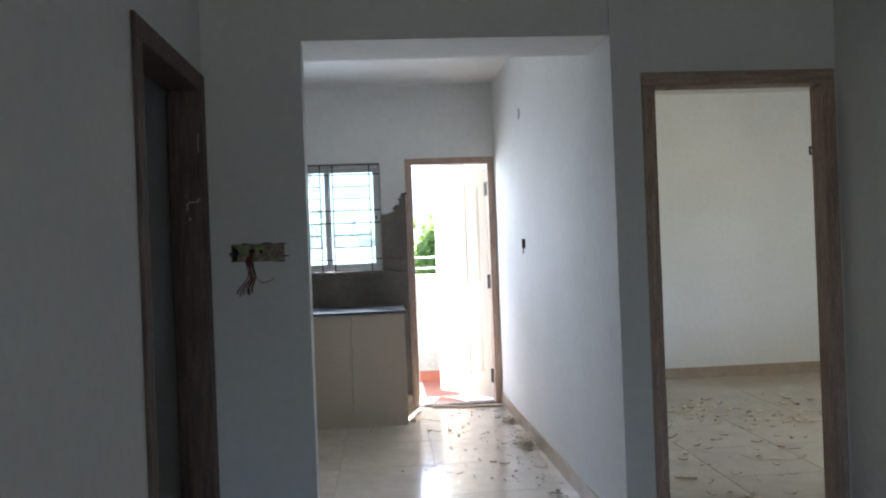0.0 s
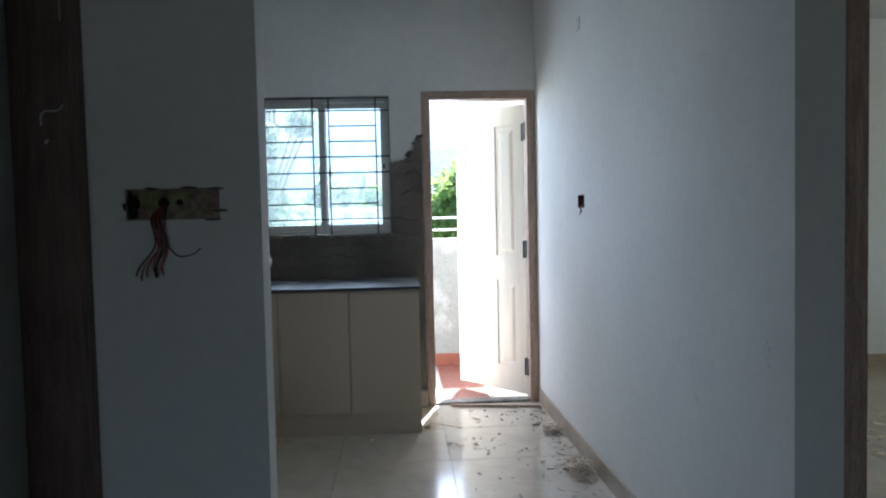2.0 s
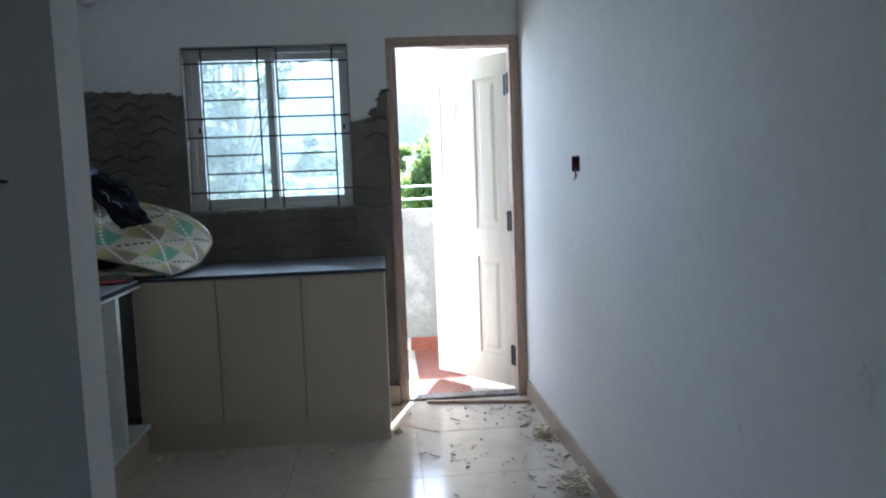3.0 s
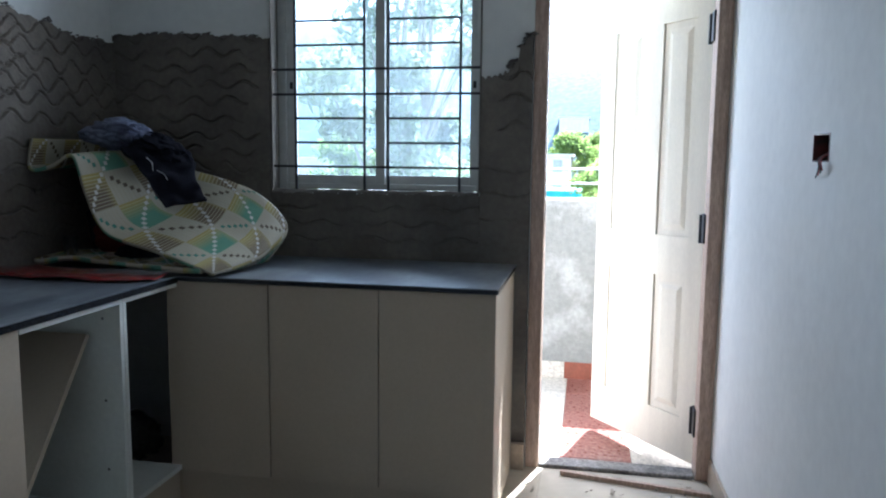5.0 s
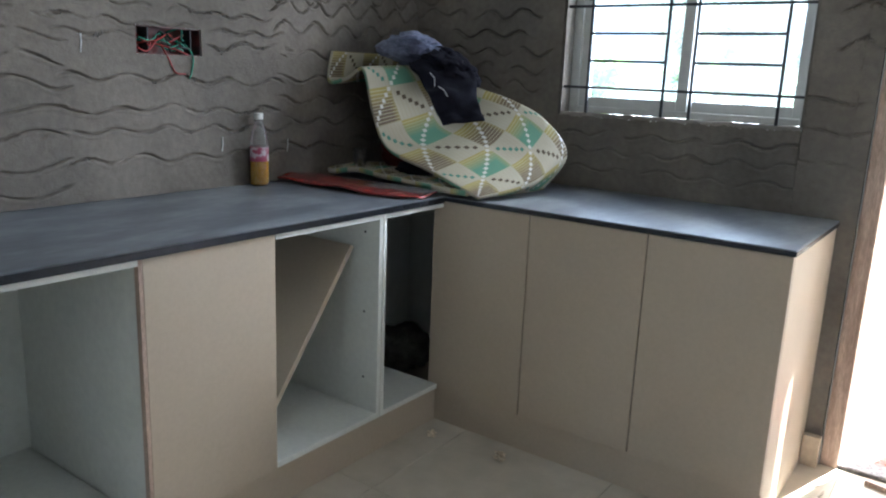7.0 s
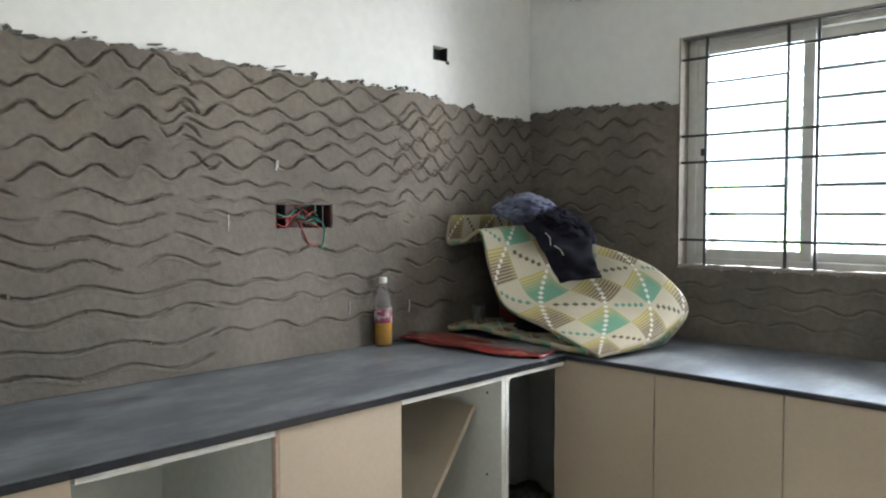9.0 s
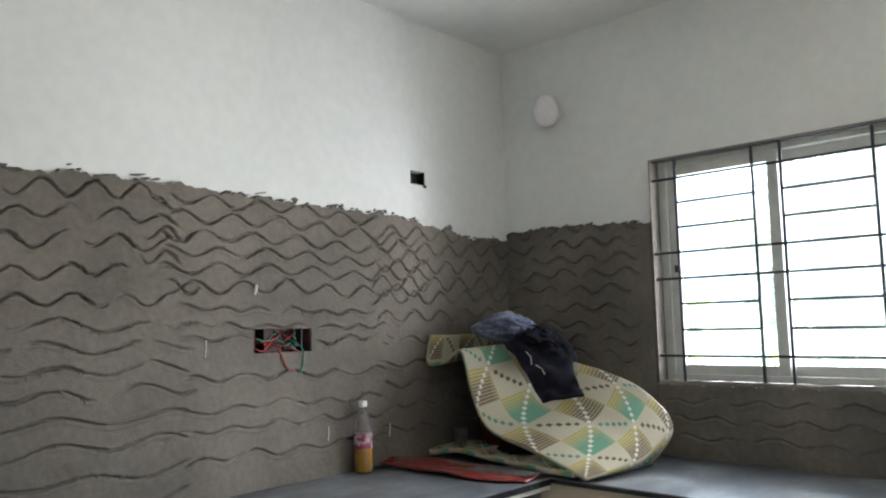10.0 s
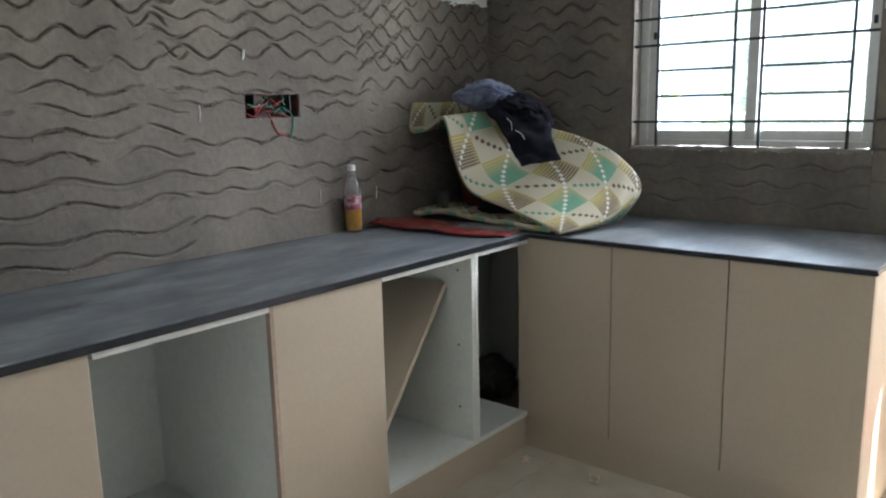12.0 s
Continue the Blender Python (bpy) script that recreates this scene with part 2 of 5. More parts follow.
# kitchen partition, a little skewed towards the hall
bm = bmesh.new()
box(bm, KX1 + 0.05, KX1 + 0.17, HY, KY1, 0, H)
for a, b, c, d in cells(HY, KY1, 0, H, [SW]):
    box(bm, KX1, KX1 + 0.05, a, b, c, d)
for v in bm.verts:
    v.co.x = v.co.x + (KY1 - v.co.y) * SKEW if v.co.x < KX1 + 0.1 else 2.3
solid("wall_partition", bm, M["paint"], "white putty partition wall beside the kitchen passage", "wall")
solid("wall_pillar", boxes((HX0 - 0.15, 0.846, HY + 0.05, HY + 0.1, 0, 2.262), *((a, b, HY, HY + 0.05, c, d) for a, b, c, d in cells(HX0 - 0.15, 0.846, 0, 2.262, [JB])), (KX0 - 0.15, HX0 - 0.15, HY, HY + 0.19, 0, H)), M["paint"], "short white wall with an open junction box", "wall")
solid("beam", boxes((HX0 - 0.15, kx(HY + 0.34), HY - 0.0008, HY + 0.34, 2.262, H)), M["paint"], "white ceiling beam over the kitchen opening", "beam")

# hall
BD0, BD1, BDZ = 2.316, 3.202, 2.097
solid("wall_bedroom", boxes((2.3, BD0, HY, HY + 0.12, 0, H), (BD0, BD1, HY, HY + 0.12, BDZ, H), (BD1, 4.1, HY, HY + 0.12, 0, H), (5.5, BX1 + 0.15, HY, HY + 0.12, 0, H), (4.1, 5.5, HY, HY + 0.12, 0, 0.9), (4.1, 5.5, HY, HY + 0.12, 2.1, H)), M["paint"], "white putty wall round the bedroom doorway", "wall")
LD0, LD1, LDZ = 2.99, HY - 0.003, 2.12
solid("wall_hall_west", boxes((HX0 - 0.13, HX0, HB, LD0, 0, H), (HX0 - 0.13, HX0, LD0, LD1, LDZ, H), (HX0 - 0.13, HX0, LD1, HY, 0, H)), M["paint"], "dim white hall wall with a side doorway", "wall")
solid("wall_hall_east", boxes((HX1, HX1 + 0.12, HB, HY, 0, H)), M["paint"], "white putty hall wall", "wall")
solid("wall_hall_south", boxes((HX0 - 1.6, 1.0, HB - 0.15, HB, 0, H), (2.0, HX1 + 0.12, HB - 0.15, HB, 0, H), (1.0, 2.0, HB - 0.15, HB, 0, 0.9), (1.0, 2.0, HB - 0.15, HB, 2.1, H)), M["paint"], "plain hall wall with a window", "wall")
solid("wall_side_room", boxes((HX0 - 1.6, HX0 - 1.45, HB, HY, 0, H), (HX0 - 1.45, HX0 - 0.13, 1.7, 1.82, 0, H), (HX0 - 1.6, KX0 - 0.15, HY, HY + 0.19, 0, H)), M["paint"], "unlit side room wall", "wall")

# bedroom
solid("wall_bedroom_north", boxes((2.3, BX1, BY, BY + 0.15, 0, H)), M["paint"], "white putty bedroom wall", "wall")
solid("beam_bedroom", boxes((2.3, 5.58, BY - 0.006, BY - 0.0005, 2.284, H)), M["paint"], "shallow white beam along the bedroom wall", "beam")
solid("column_bedroom", boxes((5.58, BX1, BY - 0.1, BY - 0.0005, 0, H)), M["paint"], "white column in the bedroom corner", "column")
solid("wall_bedroom_west", boxes((2.15, 2.3, KY1 + FT, BY + 0.15, 0, H)), M["paint"], "white putty bedroom wall", "wall")
solid("wall_bedroom_east", boxes((BX1, BX1 + 0.15, HY, BY + 0.15, 0, H)), M["paint"], "plain white putty bedroom wall", "wall")


# skirting boards
def skirting(name, row, label):
    return solid(name, boxes(row, bevel=0.002), M["skirting"], label, "skirting")


bm = boxes((KX1 - 0.012, KX1 + 0.001, HY, KY1 - 0.001, 0, 0.1), bevel=0.002)
for v in bm.verts:
    v.co.x += (KY1 - v.co.y) * SKEW
solid("baseboard", bm, M["skirting"], "cream tile skirting along the kitchen wall", "skirting")
skirting("baseboard_nook", (1.297, DX0 - 0.002, KY1 - 0.05, KY1 - 0.018, 0, 0.115), "cream tile skirting between cabinet and door frame")
skirting("baseboard_bedroom", (2.3, 5.58, BY - 0.018, BY - 0.006, 0, 0.105), "cream tile skirting along the bedroom wall")
skirting("baseboard_column", (5.58, BX1, BY - 0.112, BY - 0.1, 0, 0.105), "cream tile skirting round the bedroom column")


# ---- doors ----
def door_frame(name, axis, a0, a1, b0, b1, z1, width, label, mats=("wood", "wood_h")):
    """Timber frame: two jambs and a head. axis x: it lies in a wall along x."""
    t = thing(name, ((a0 + a1) / 2, (b0 + b1) / 2, 0) if axis == "x" else ((b0 + b1) / 2, (a0 + a1) / 2, 0), label, "door frame", "", "structure")

    def put(part_name, p0, p1, q0, q1, z0, zz, mat):
        row = (p0, p1, q0, q1, z0, zz) if axis == "x" else (q0, q1, p0, p1, z0, zz)
        part(part_name, boxes(row, bevel=0.005), mat, t)

    for s, e in ((a0, a0 + width), (a1 - width, a1)):
        put("jamb", s, e, b0 - 0.004, b1, 0, z1 - width, M[mats[0]])
    put("head", a0, a1, b0 - 0.004, b1, z1 - width, z1, M[mats[1]])
    return t


kd = door_frame("door_1", "x", DX0, DX1, KY1, KY1 + 0.115, DZ1, 0.058, "brown timber back door frame with cream panelled door standing open")
bd = door_frame("door_2", "x", BD0, BD1, HY, HY + 0.1, BDZ, 0.062, "brown unpainted timber bedroom door frame without a door")
ld = door_frame("door_3", "y", LD0, LD1, HX0 - 0.125, HX0 + 0.012, LDZ, 0.075, "dark brown timber side door frame spotted with putty", ("wood_dark", "wood_dark"))

# back door leaf, swung out on to the balcony
hinge = Vector((2.083, KY1 + 0.118, 0.02))
tip = Vector((1.639, 7.852, 0.02))
dv = tip - hinge
LW, LH, LT = dv.length, 2.05, 0.035
LM = Matrix.Translation(hinge) @ Matrix.Rotation(math.atan2(dv.y, dv.x), 4, "Z") @ Matrix.Translation((0, -LT, 0))
# local: x from the hinge to the free edge, y thickness, z up
leaf_bm = bmesh.new()
cols = [(0.098, 0.298), (0.418, 0.61)]
rws = [(0.185, 0.802), (0.985, 1.915)]
for r in [(0, 0.098, 0, LT, 0, LH), (0.61, LW, 0, LT, 0, LH), (0.298, 0.418, 0, LT, 0, LH)]:
    box(leaf_bm, *r, m=LM)
for c0, c1 in cols:
    for z0, z1 in ((0, 0.185), (0.802, 0.985), (1.915, LH)):
        box(leaf_bm, c0, c1, 0, LT, z0, z1, m=LM)
leaf = part("leaf", leaf_bm, M["primer"], kd, "cream primed four-panel door leaf")
for c0, c1 in cols:
    for z0, z1 in rws:
        pb = bmesh.new()
        box(pb, c0, c1, 0.009, LT - 0.009, z0, z1, m=LM)
        for side in (0, 1):
            ya, yb = (0.009, 0.002) if side == 0 else (LT - 0.009, LT - 0.002)
            o = [(c0 + 0.03, z0 + 0.03), (c1 - 0.03, z0 + 0.03), (c1 - 0.03, z1 - 0.03), (c0 + 0.03, z1 - 0.03)]
            i = [(c0 + 0.055, z0 + 0.055), (c1 - 0.055, z0 + 0.055), (c1 - 0.055, z1 - 0.055), (c0 + 0.055, z1 - 0.055)]
            vo = [pb.verts.new(LM @ Vector((x, ya, z))) for x, z in o]
            vi = [pb.verts.new(LM @ Vector((x, yb, z))) for x, z in i]
            for k in range(4):
                pb.faces.new((vo[k], vo[(k + 1) % 4], vi[(k + 1) % 4], vi[k]))
            pb.faces.new(vi)
        bmesh.ops.recalc_face_normals(pb, faces=pb.faces)
        part("panel", pb, M["primer"], leaf)
for hz in (0.165, 0.998, 1.818):
    hb = boxes((DX1 - 0.066, DX1 - 0.05, KY1 + 0.062, KY1 + 0.135, hz, hz + 0.12), bevel=0.002)
    tube(hb, [(DX1 - 0.068, KY1 + 0.128, hz - 0.005), (DX1 - 0.068, KY1 + 0.128, hz + 0.115)], 0.008)
    part("hinge", hb, M["iron"], kd, "black iron butt hinge")
solid("threshold", boxes((DX0 + 0.059, DX1 - 0.059, KY1 + 0.004, KY1 + 0.1, -0.003, 0.016), bevel=0.006), M["sill"], "worn dark stone door sill", "threshold")

# ---- window ----
win = thing("window_1", ((WX0 + WX1) / 2, KY1 + 0.1, WZ0), "cream two-pane sliding window behind a black iron grille", "window", "", "structure")
fy0, fy1 = KY1 + 0.065, KY1 + 0.135
FL, FR, FB, FTOP = 0.04, 0.026, 0.03, 0.03
part("window_frame", boxes((WX0, WX0 + FL, fy0, fy1, WZ0, WZ1), (WX1 - FR, WX1, fy0, fy1, WZ0, WZ1), (WX0 + FL, WX1 - FR, fy0, fy1, WZ0 + 0.005, WZ0 + FB), (WX0 + FL, WX1 - FR, fy0, fy1, WZ1 - FTOP, WZ1), bevel=0.003), M["upvc"], win)
mid = 0.677
for s0, s1, y0, wl, wr in ((WX0 + FL, mid + 0.022, fy0 + 0.012, 0.043, 0.042), (mid - 0.022, WX1 - FR, fy0 + 0.038, 0.053, 0.035)):
    z0, z1, w = WZ0 + FB, WZ1 - FTOP, 0.038
    sash = part("sash", boxes((s0, s0 + wl, y0, y0 + 0.022, z0, z1), (s1 - wr, s1, y0, y0 + 0.022, z0, z1), (s0 + wl, s1 - wr, y0, y0 + 0.022, z0, z0 + w), (s0 + wl, s1 - wr, y0, y0 + 0.022, z1 - w, z1), bevel=0.002), M["upvc"], win)
    pane = part("pane", boxes((s0 + wl, s1 - wr, y0 + 0.009, y0 + 0.013, z0 + w, z1 - w)), M["glass"], sash)
    pane.visible_shadow = False
    part("latch", boxes((s0 + 0.016 if s0 < 0.5 else s1 - 0.024, s0 + 0.03 if s0 < 0.5 else s1 - 0.01, y0 - 0.006, y0, 1.64, 1.67), bevel=0.002), M["iron"], sash, "small dark window latch")
grille = thing("window_grille", (mid, KY1 + 0.02, WZ0), "black iron security grille of welded square bars", "grille")
gy = KY1 + 0.01
VX = (0.309, 0.625, 0.733, 1.047)
for x in VX:
    part("upright_bar", boxes((x - 0.005, x + 0.005, gy, gy + 0.01, WZ0 - 0.012, WZ1 - 0.002)), M["iron"], grille)
for z in (2.026, 1.717, 1.61, 1.296):
    part("cross_bar", boxes((WX0 - 0.015, WX1 + 0.015, gy - 0.008, gy, z - 0.005, z + 0.005)), M["iron"], grille)
for z in (1.923, 1.82, 1.506, 1.401):
    for a, b in ((VX[0], VX[1]), (VX[2], VX[3])):
        part("short_bar", boxes((a, b, gy - 0.008, gy, z - 0.005, z + 0.005)), M["iron"], grille)
part("top_rail", boxes((WX0, WX1, gy, gy + 0.012, WZ1 - 0.012, WZ1 - 0.001)), M["iron"], grille)

# ---- cabinets ----
CX, CY, CT, CTH = 0.094, 6.532, 0.893, 0.024
ZB, ZT = 0.14, CT - CTH
part_gap = 0.0015
BT = 0.018


def carcass(name, axis, a0, a1, front, back, label, door=None, corner=False, set_back=(False, False)):
    """A base unit. axis y: it stands along the west wall, its front faces +x; axis x: along the north wall, facing -y.
    door: the stretch that the closed door covers; set_back: side panels that stand behind a neighbour's door."""
    def r(p0, p1, q0, q1, z0, z1):
        return (min(q0, q1), max(q0, q1), p0, p1, z0, z1) if axis == "y" else (p0, p1, min(q0, q1), max(q0, q1), z0, z1)

    zt = ZT + (0.006 if axis == "x" else 0.0)
    c = (a0 + a1) / 2
    t = thing(name, ((front + back) / 2, c, 0) if axis == "y" else (c, (front + back) / 2, 0), label, "cabinet", "kitchen base units")
    s = 1 if axis == "y" else -1
    inner = front - s * (0.02 if door else 0.0)
    part("side_panel", boxes(r(a0 + part_gap, a0 + BT, inner - s * (0.02 if set_back[0] else 0.0), back, ZB, zt)), M["carcass"], t)
    if not corner:
        part("side_panel", boxes(r(a1 - BT, a1 - part_gap, inner - s * (0.02 if set_back[1] else 0.0), back, ZB, zt)), M["carcass"], t)
    part("bottom_panel", boxes(r(a0 + (BT if not set_back[0] else 0.0185), a1 - (BT if not set_back[1] else 0.0245), inner, back, ZB, ZB + BT)), M["carcass"], t)
    part("top_rail", boxes(r(a0 + (BT if not set_back[0] else 0.0185), a1 - (BT if not set_back[1] else 0.0245), inner, inner - s * 0.09, zt - BT, zt - 0.001)), M["carcass"], t)
    if not corner:
        part("back_panel", boxes(r(a0 + BT, a1 - BT, back, back + s * 0.008, ZB + BT, zt)), M["carcass"], t)
    k = front - s * 0.02
    part("plinth", boxes(r(a0, a1 - 0.0002, k, k - s * 0.016, 0.0, ZB - 0.001)), M["laminate"], t)
    if door:
        part("cabinet_door", boxes(r(door[0] + 0.002, door[1] - 0.002, front, front - s * 0.018, ZB - 0.002, zt - 0.003), bevel=0.001), M["laminate"], t, "plain beige laminate door without a handle")
    return t


WB, NB = KX0 + 0.012, KY1 - 0.012
carcass("base_cabinet", "y", 4.09, 4.44, CX, WB, "beige laminate base cabinet with closed door under the worktop", (4.09, 4.44))
carcass("base_cabinet", "y", 4.44, 4.805, CX, WB, "beige laminate base cabinet with closed door under the worktop", (4.44, 4.816))
carcass("base_cabinet", "y", 4.805, 5.326, CX, WB, "open white base cabinet with its door missing", set_back=(True, True))
carcass("base_cabinet", "y", 5.326, 5.713, CX, WB, "beige laminate base cabinet with closed door between open ones", (5.312, 5.73))
carcass("base_cabinet", "y", 5.713, 6.197, CX, WB, "open white base cabinet with a loose board leaning inside", set_back=(True, False))
carcass("base_cabinet", "y", 6.197, CY + 0.018, CX, WB, "dark open corner base cabinet", corner=True)
first = carcass("base_cabinet", "x", 0.05, 0.457, CY, NB, "beige laminate base cabinet with closed door at the corner", (0.05, 0.457))
part("filler", boxes((0.03, 0.0515, CY + 0.0225, CY + 0.0385, 0, ZB - 0.001)), M["laminate"], first, "beige corner filler strip")
solid("plaster_corner", boxes((KX0 + 0.0005, KX0 + 0.01, 6.25, KY1 - 0.02, 0.001, ZT - 0.002), (KX0 + 0.01, 0.06, KY1 - 0.011, KY1 - 0.001, 0.001, ZT - 0.002)), M["paint"], "bare dusty wall behind the corner cabinet", "plaster")
carcass("base_cabinet", "x", 0.457, 0.875, CY, NB, "beige laminate base cabinet with closed door under the window", (0.457, 0.875))
endcab = carcass("base_cabinet", "x", 0.875, 1.281, CY, NB, "beige laminate end base cabinet beside the back door", (0.875, 1.2965))
part("end_panel", boxes((1.281, 1.295, CY + 0.0195, NB, 0.0, ZT + 0.006), bevel=0.001), M["laminate"], endcab, "beige laminate end panel")

ow, on = CX + 0.012, CY - 0.01
worktop = thing("worktop", (0.0, 6.8, ZT), "dusty black granite worktop turning the kitchen corner", "worktop")


def slab(x0, x1, y0, y1, z0):
    bm = boxes((x0, x1, y0, y1, z0, CT))
    for f in bm.faces:
        f.material_index = 0 if abs(f.normal.z) > 0.5 else 1
    bmesh.ops.bevel(bm, geom=[e for e in bm.edges if all(v.co.z > CT - 0.001 for v in e.verts)], offset=0.003, segments=2, affect="EDGES")
    return part("slab", bm, [M["granite"], M["granite_edge"]], worktop)


slab(KX0 + 0.004, ow, 4.06, on - 0.0005, ZT)
slab(KX0 + 0.004, 1.302, on, KY1 - 0.004, ZT + 0.006)

# ---- balcony ----
PY = 8.735
BZ = -0.042
solid("balcony_floor", boxes((-1.2, 2.15, KY1 + 0.1005, PY + 0.15, -0.3, BZ - 0.01), (2.15, 2.27, BY + 0.15, PY + 0.15, -0.3, BZ - 0.01)), M["grout"], "balcony slab with red and pale tiles", "floor")
solid("parapet", boxes((-1.2, 2.27, PY, PY + 0.12, BZ - 0.01, 1.09), (2.15, 2.27, BY + 0.15, PY, BZ - 0.01, 1.09), (-1.2, -1.08, KY1 + FT, PY, BZ - 0.01, 1.09), bevel=0.01), M["parapet"], "weathered grey cement balcony parapet", "parapet")

# second piece: unseen strip added to block stray sun above the bedroom wall
solid("balcony_roof", boxes((-1.2, 2.15, KY1 + FT + 0.001, PY, 2.9, 3.05), (2.15, 2.4, KY1 + FT + 0.001, PY, 2.935, 3.05)), M["ceiling"], "plain slab over the balcony, with a strip added to block sun", "slab")

# ---- outdoors ----
GZ = -6.0
M["ground"] = material("grass and bare earth", (0.14, 0.17, 0.07), 0.95, second=(0.24, 0.2, 0.13), scale=0.12, grain=2, grain_amount=0.3, bump=0.3, bump_scale=4)
M["leaf"] = material("foliage", (0.075, 0.13, 0.03), 0.6, second=(0.11, 0.16, 0.05), scale=1.5, grain=9, grain_amount=0.35, bump=0)
M["leaf_grey"] = material("grey-green foliage", (0.085, 0.115, 0.06), 0.6, second=(0.12, 0.14, 0.085), scale=1.5, grain=9, grain_amount=0.35, bump=0)
M["bark"] = material("pale bark", (0.28, 0.25, 0.2), 0.9, second=(0.18, 0.15, 0.12), scale=6, grain=30, grain_amount=0.3, bump=0.5, bump_scale=30, stretch=(4, 4, 1))
# the haze of distance is mixed into the hill's base colour as blue
M["hill"] = material("wooded hillside tinted with haze", (0.055, 0.095, 0.115), 0.95, second=(0.075, 0.115, 0.13), scale=0.03, grain=0.6, grain_amount=0.4, bump=0)
M["house"] = material("limewashed wall", (0.7, 0.68, 0.63), 0.85, second=(0.6, 0.57, 0.52), scale=0.8)
M["teal"] = material("teal roof sheet", (0.06, 0.42, 0.42), 0.5, second=(0.05, 0.34, 0.35), scale=1)
M["pane_dark"] = material("dull window pane", (0.42, 0.43, 0.41), 0.75, scale=3, bump=0)
for key in ("leaf", "leaf_grey"):
    n, l = M[key].node_tree.nodes, M[key].node_tree.links
    tl, mx = n.new("ShaderNodeBsdfTranslucent"), n.new("ShaderNodeMixShader")
    tl.inputs[0].default_value = (0.3, 0.42, 0.12, 1) if key == "leaf" else (0.3, 0.36, 0.2, 1)
    mx.inputs[0].default_value = 0.5
    l.new(n["Principled BSDF"].outputs[0], mx.inputs[1])
    l.new(tl.outputs[0], mx.inputs[2])
    l.new(mx.outputs[0], n["Material Output"].inputs[0])
bm = bmesh.new()
bmesh.ops.create_grid(bm, x_segments=40, y_segments=40, size=1500)
for v in bm.verts:
    v.co.z = GZ
solid("ground", bm, M["ground"], "green open ground far below the balcony", "ground")


def leaves(rng, centres, radii, count, size, flat=0.8):
    """Many small leaf blades scattered through clumps."""
    n = len(centres)
    pick = rng.integers(0, n, count)
    d = rng.normal(size=(count, 3))
    d /= np.linalg.norm(d, axis=1)[:, None]
    r = rng.random(count) ** 0.45
    p = centres[pick] + d * (r * radii[pick])[:, None] * np.array([1, 1, flat])
    a = rng.normal(size=(count, 3))
    a /= np.linalg.norm(a, axis=1)[:, None]
    b = np.cross(a, rng.normal(size=(count, 3)))
    b /= np.linalg.norm(b, axis=1)[:, None]
    s = size * (0.6 + 0.8 * rng.random(count))[:, None]
    v = np.stack([p - a * s, p + b * s * 0.4, p + a * s, p - b * s * 0.4], 1).reshape(-1, 3)
    me = bpy.data.meshes.new("crown")
    me.from_pydata(v.tolist(), [], np.arange(count * 4).reshape(-1, 4).tolist())
    return me


def tree(x, y, height, spread, seed, mat, label, trunk_r=0.16, count=9000, leaf_size=0.11, low=0.4, clumps=26):
    rng = np.random.default_rng(seed)
    t = thing("tree", (x, y, GZ), label, "tree", "trees beyond the balcony")
    bm = bmesh.new()
    path = [Vector((x, y, GZ))]
    for k in range(1, 7):
        path.append(Vector((x + rng.normal() * 0.12 * k ** 0.5, y + rng.normal() * 0.12 * k ** 0.5, GZ + height * 0.8 * k / 6)))
    tube(bm, path, trunk_r, 9, trunk_r * 0.3)
    centres, radii = [], []
    for k in range(clumps):
        u = low + (1 - low) * rng.random()
        ang = rng.random() * 2 * math.pi
        reach = spread * (0.35 + 0.65 * rng.random()) * math.sin(math.pi * min(0.95, 0.25 + 0.75 * (u - low) / (1 - low)))
        c = Vector((x + math.cos(ang) * reach, y + math.sin(ang) * reach, GZ + height * u))
        base = path[min(5, max(1, int(u * 5.2)))]
        m1 = base.lerp(c, 0.5) + Vector((0, 0, 0.25))
        tube(bm, [base, m1, c], trunk_r * 0.35, 6, 0.015)
        centres.append(c[:])
        radii.append(spread * (0.16 + 0.2 * rng.random()))
    part("trunk", bm, M["bark"], t, "pale trunk with branching limbs", True)
    me = leaves(rng, np.array(centres), np.array(radii), count, leaf_size)
    me.materials.append(mat)
    ob = new("crown", me)
    attach(ob, t)
    return t


tree(-1.0, 16, 11.2, 2.0, 3, M["leaf_grey"], "tall grey-green tree with a pale forked trunk", 0.17, 9000, 0.085, 0.58, 24)
tree(-9.5, 62, 10.5, 4.2, 4, M["leaf_grey"], "grey-green tree with open airy crown", 0.2, 7000, 0.2, 0.4)
tree(3.2, 22, 8.7, 2.5, 5, M["leaf"], "bright green leafy tree beside the balcony", 0.12, 14000, 0.12, 0.3, 40)
tree(2.6, 46, 7.2, 3.0, 6, M["leaf"], "low bright green tree", 0.15, 7000, 0.16, 0.3)
tree(-14, 38, 8.0, 4.0, 7, M["leaf"], "broad low green tree", 0.2, 8000, 0.18, 0.3)
tree(-10, 50, 8.0, 4.5, 8, M["leaf"], "broad low green tree", 0.2, 7000, 0.22, 0.3)
tree(-1.0, 105, 10.5, 5.0, 12, M["leaf"], "round green tree on the far slope", 0.25, 6000, 0.3, 0.3)
tree(4.0, 110, 11.5, 5.0, 13, M["leaf"], "round green tree on the far slope", 0.25, 6000, 0.3, 0.3)
tree(-9.0, 115, 13.5, 5.5, 14, M["leaf_grey"], "dark green tree on the far slope", 0.25, 6000, 0.3, 0.3)
tree(-20.0, 70, 9.0, 5.0, 15, M["leaf"], "broad low green tree", 0.25, 6000, 0.26, 0.3)
tree(-8.5, 55, 7.0, 4.0, 9, M["leaf"], "broad low green tree", 0.2, 7000, 0.22, 0.3)


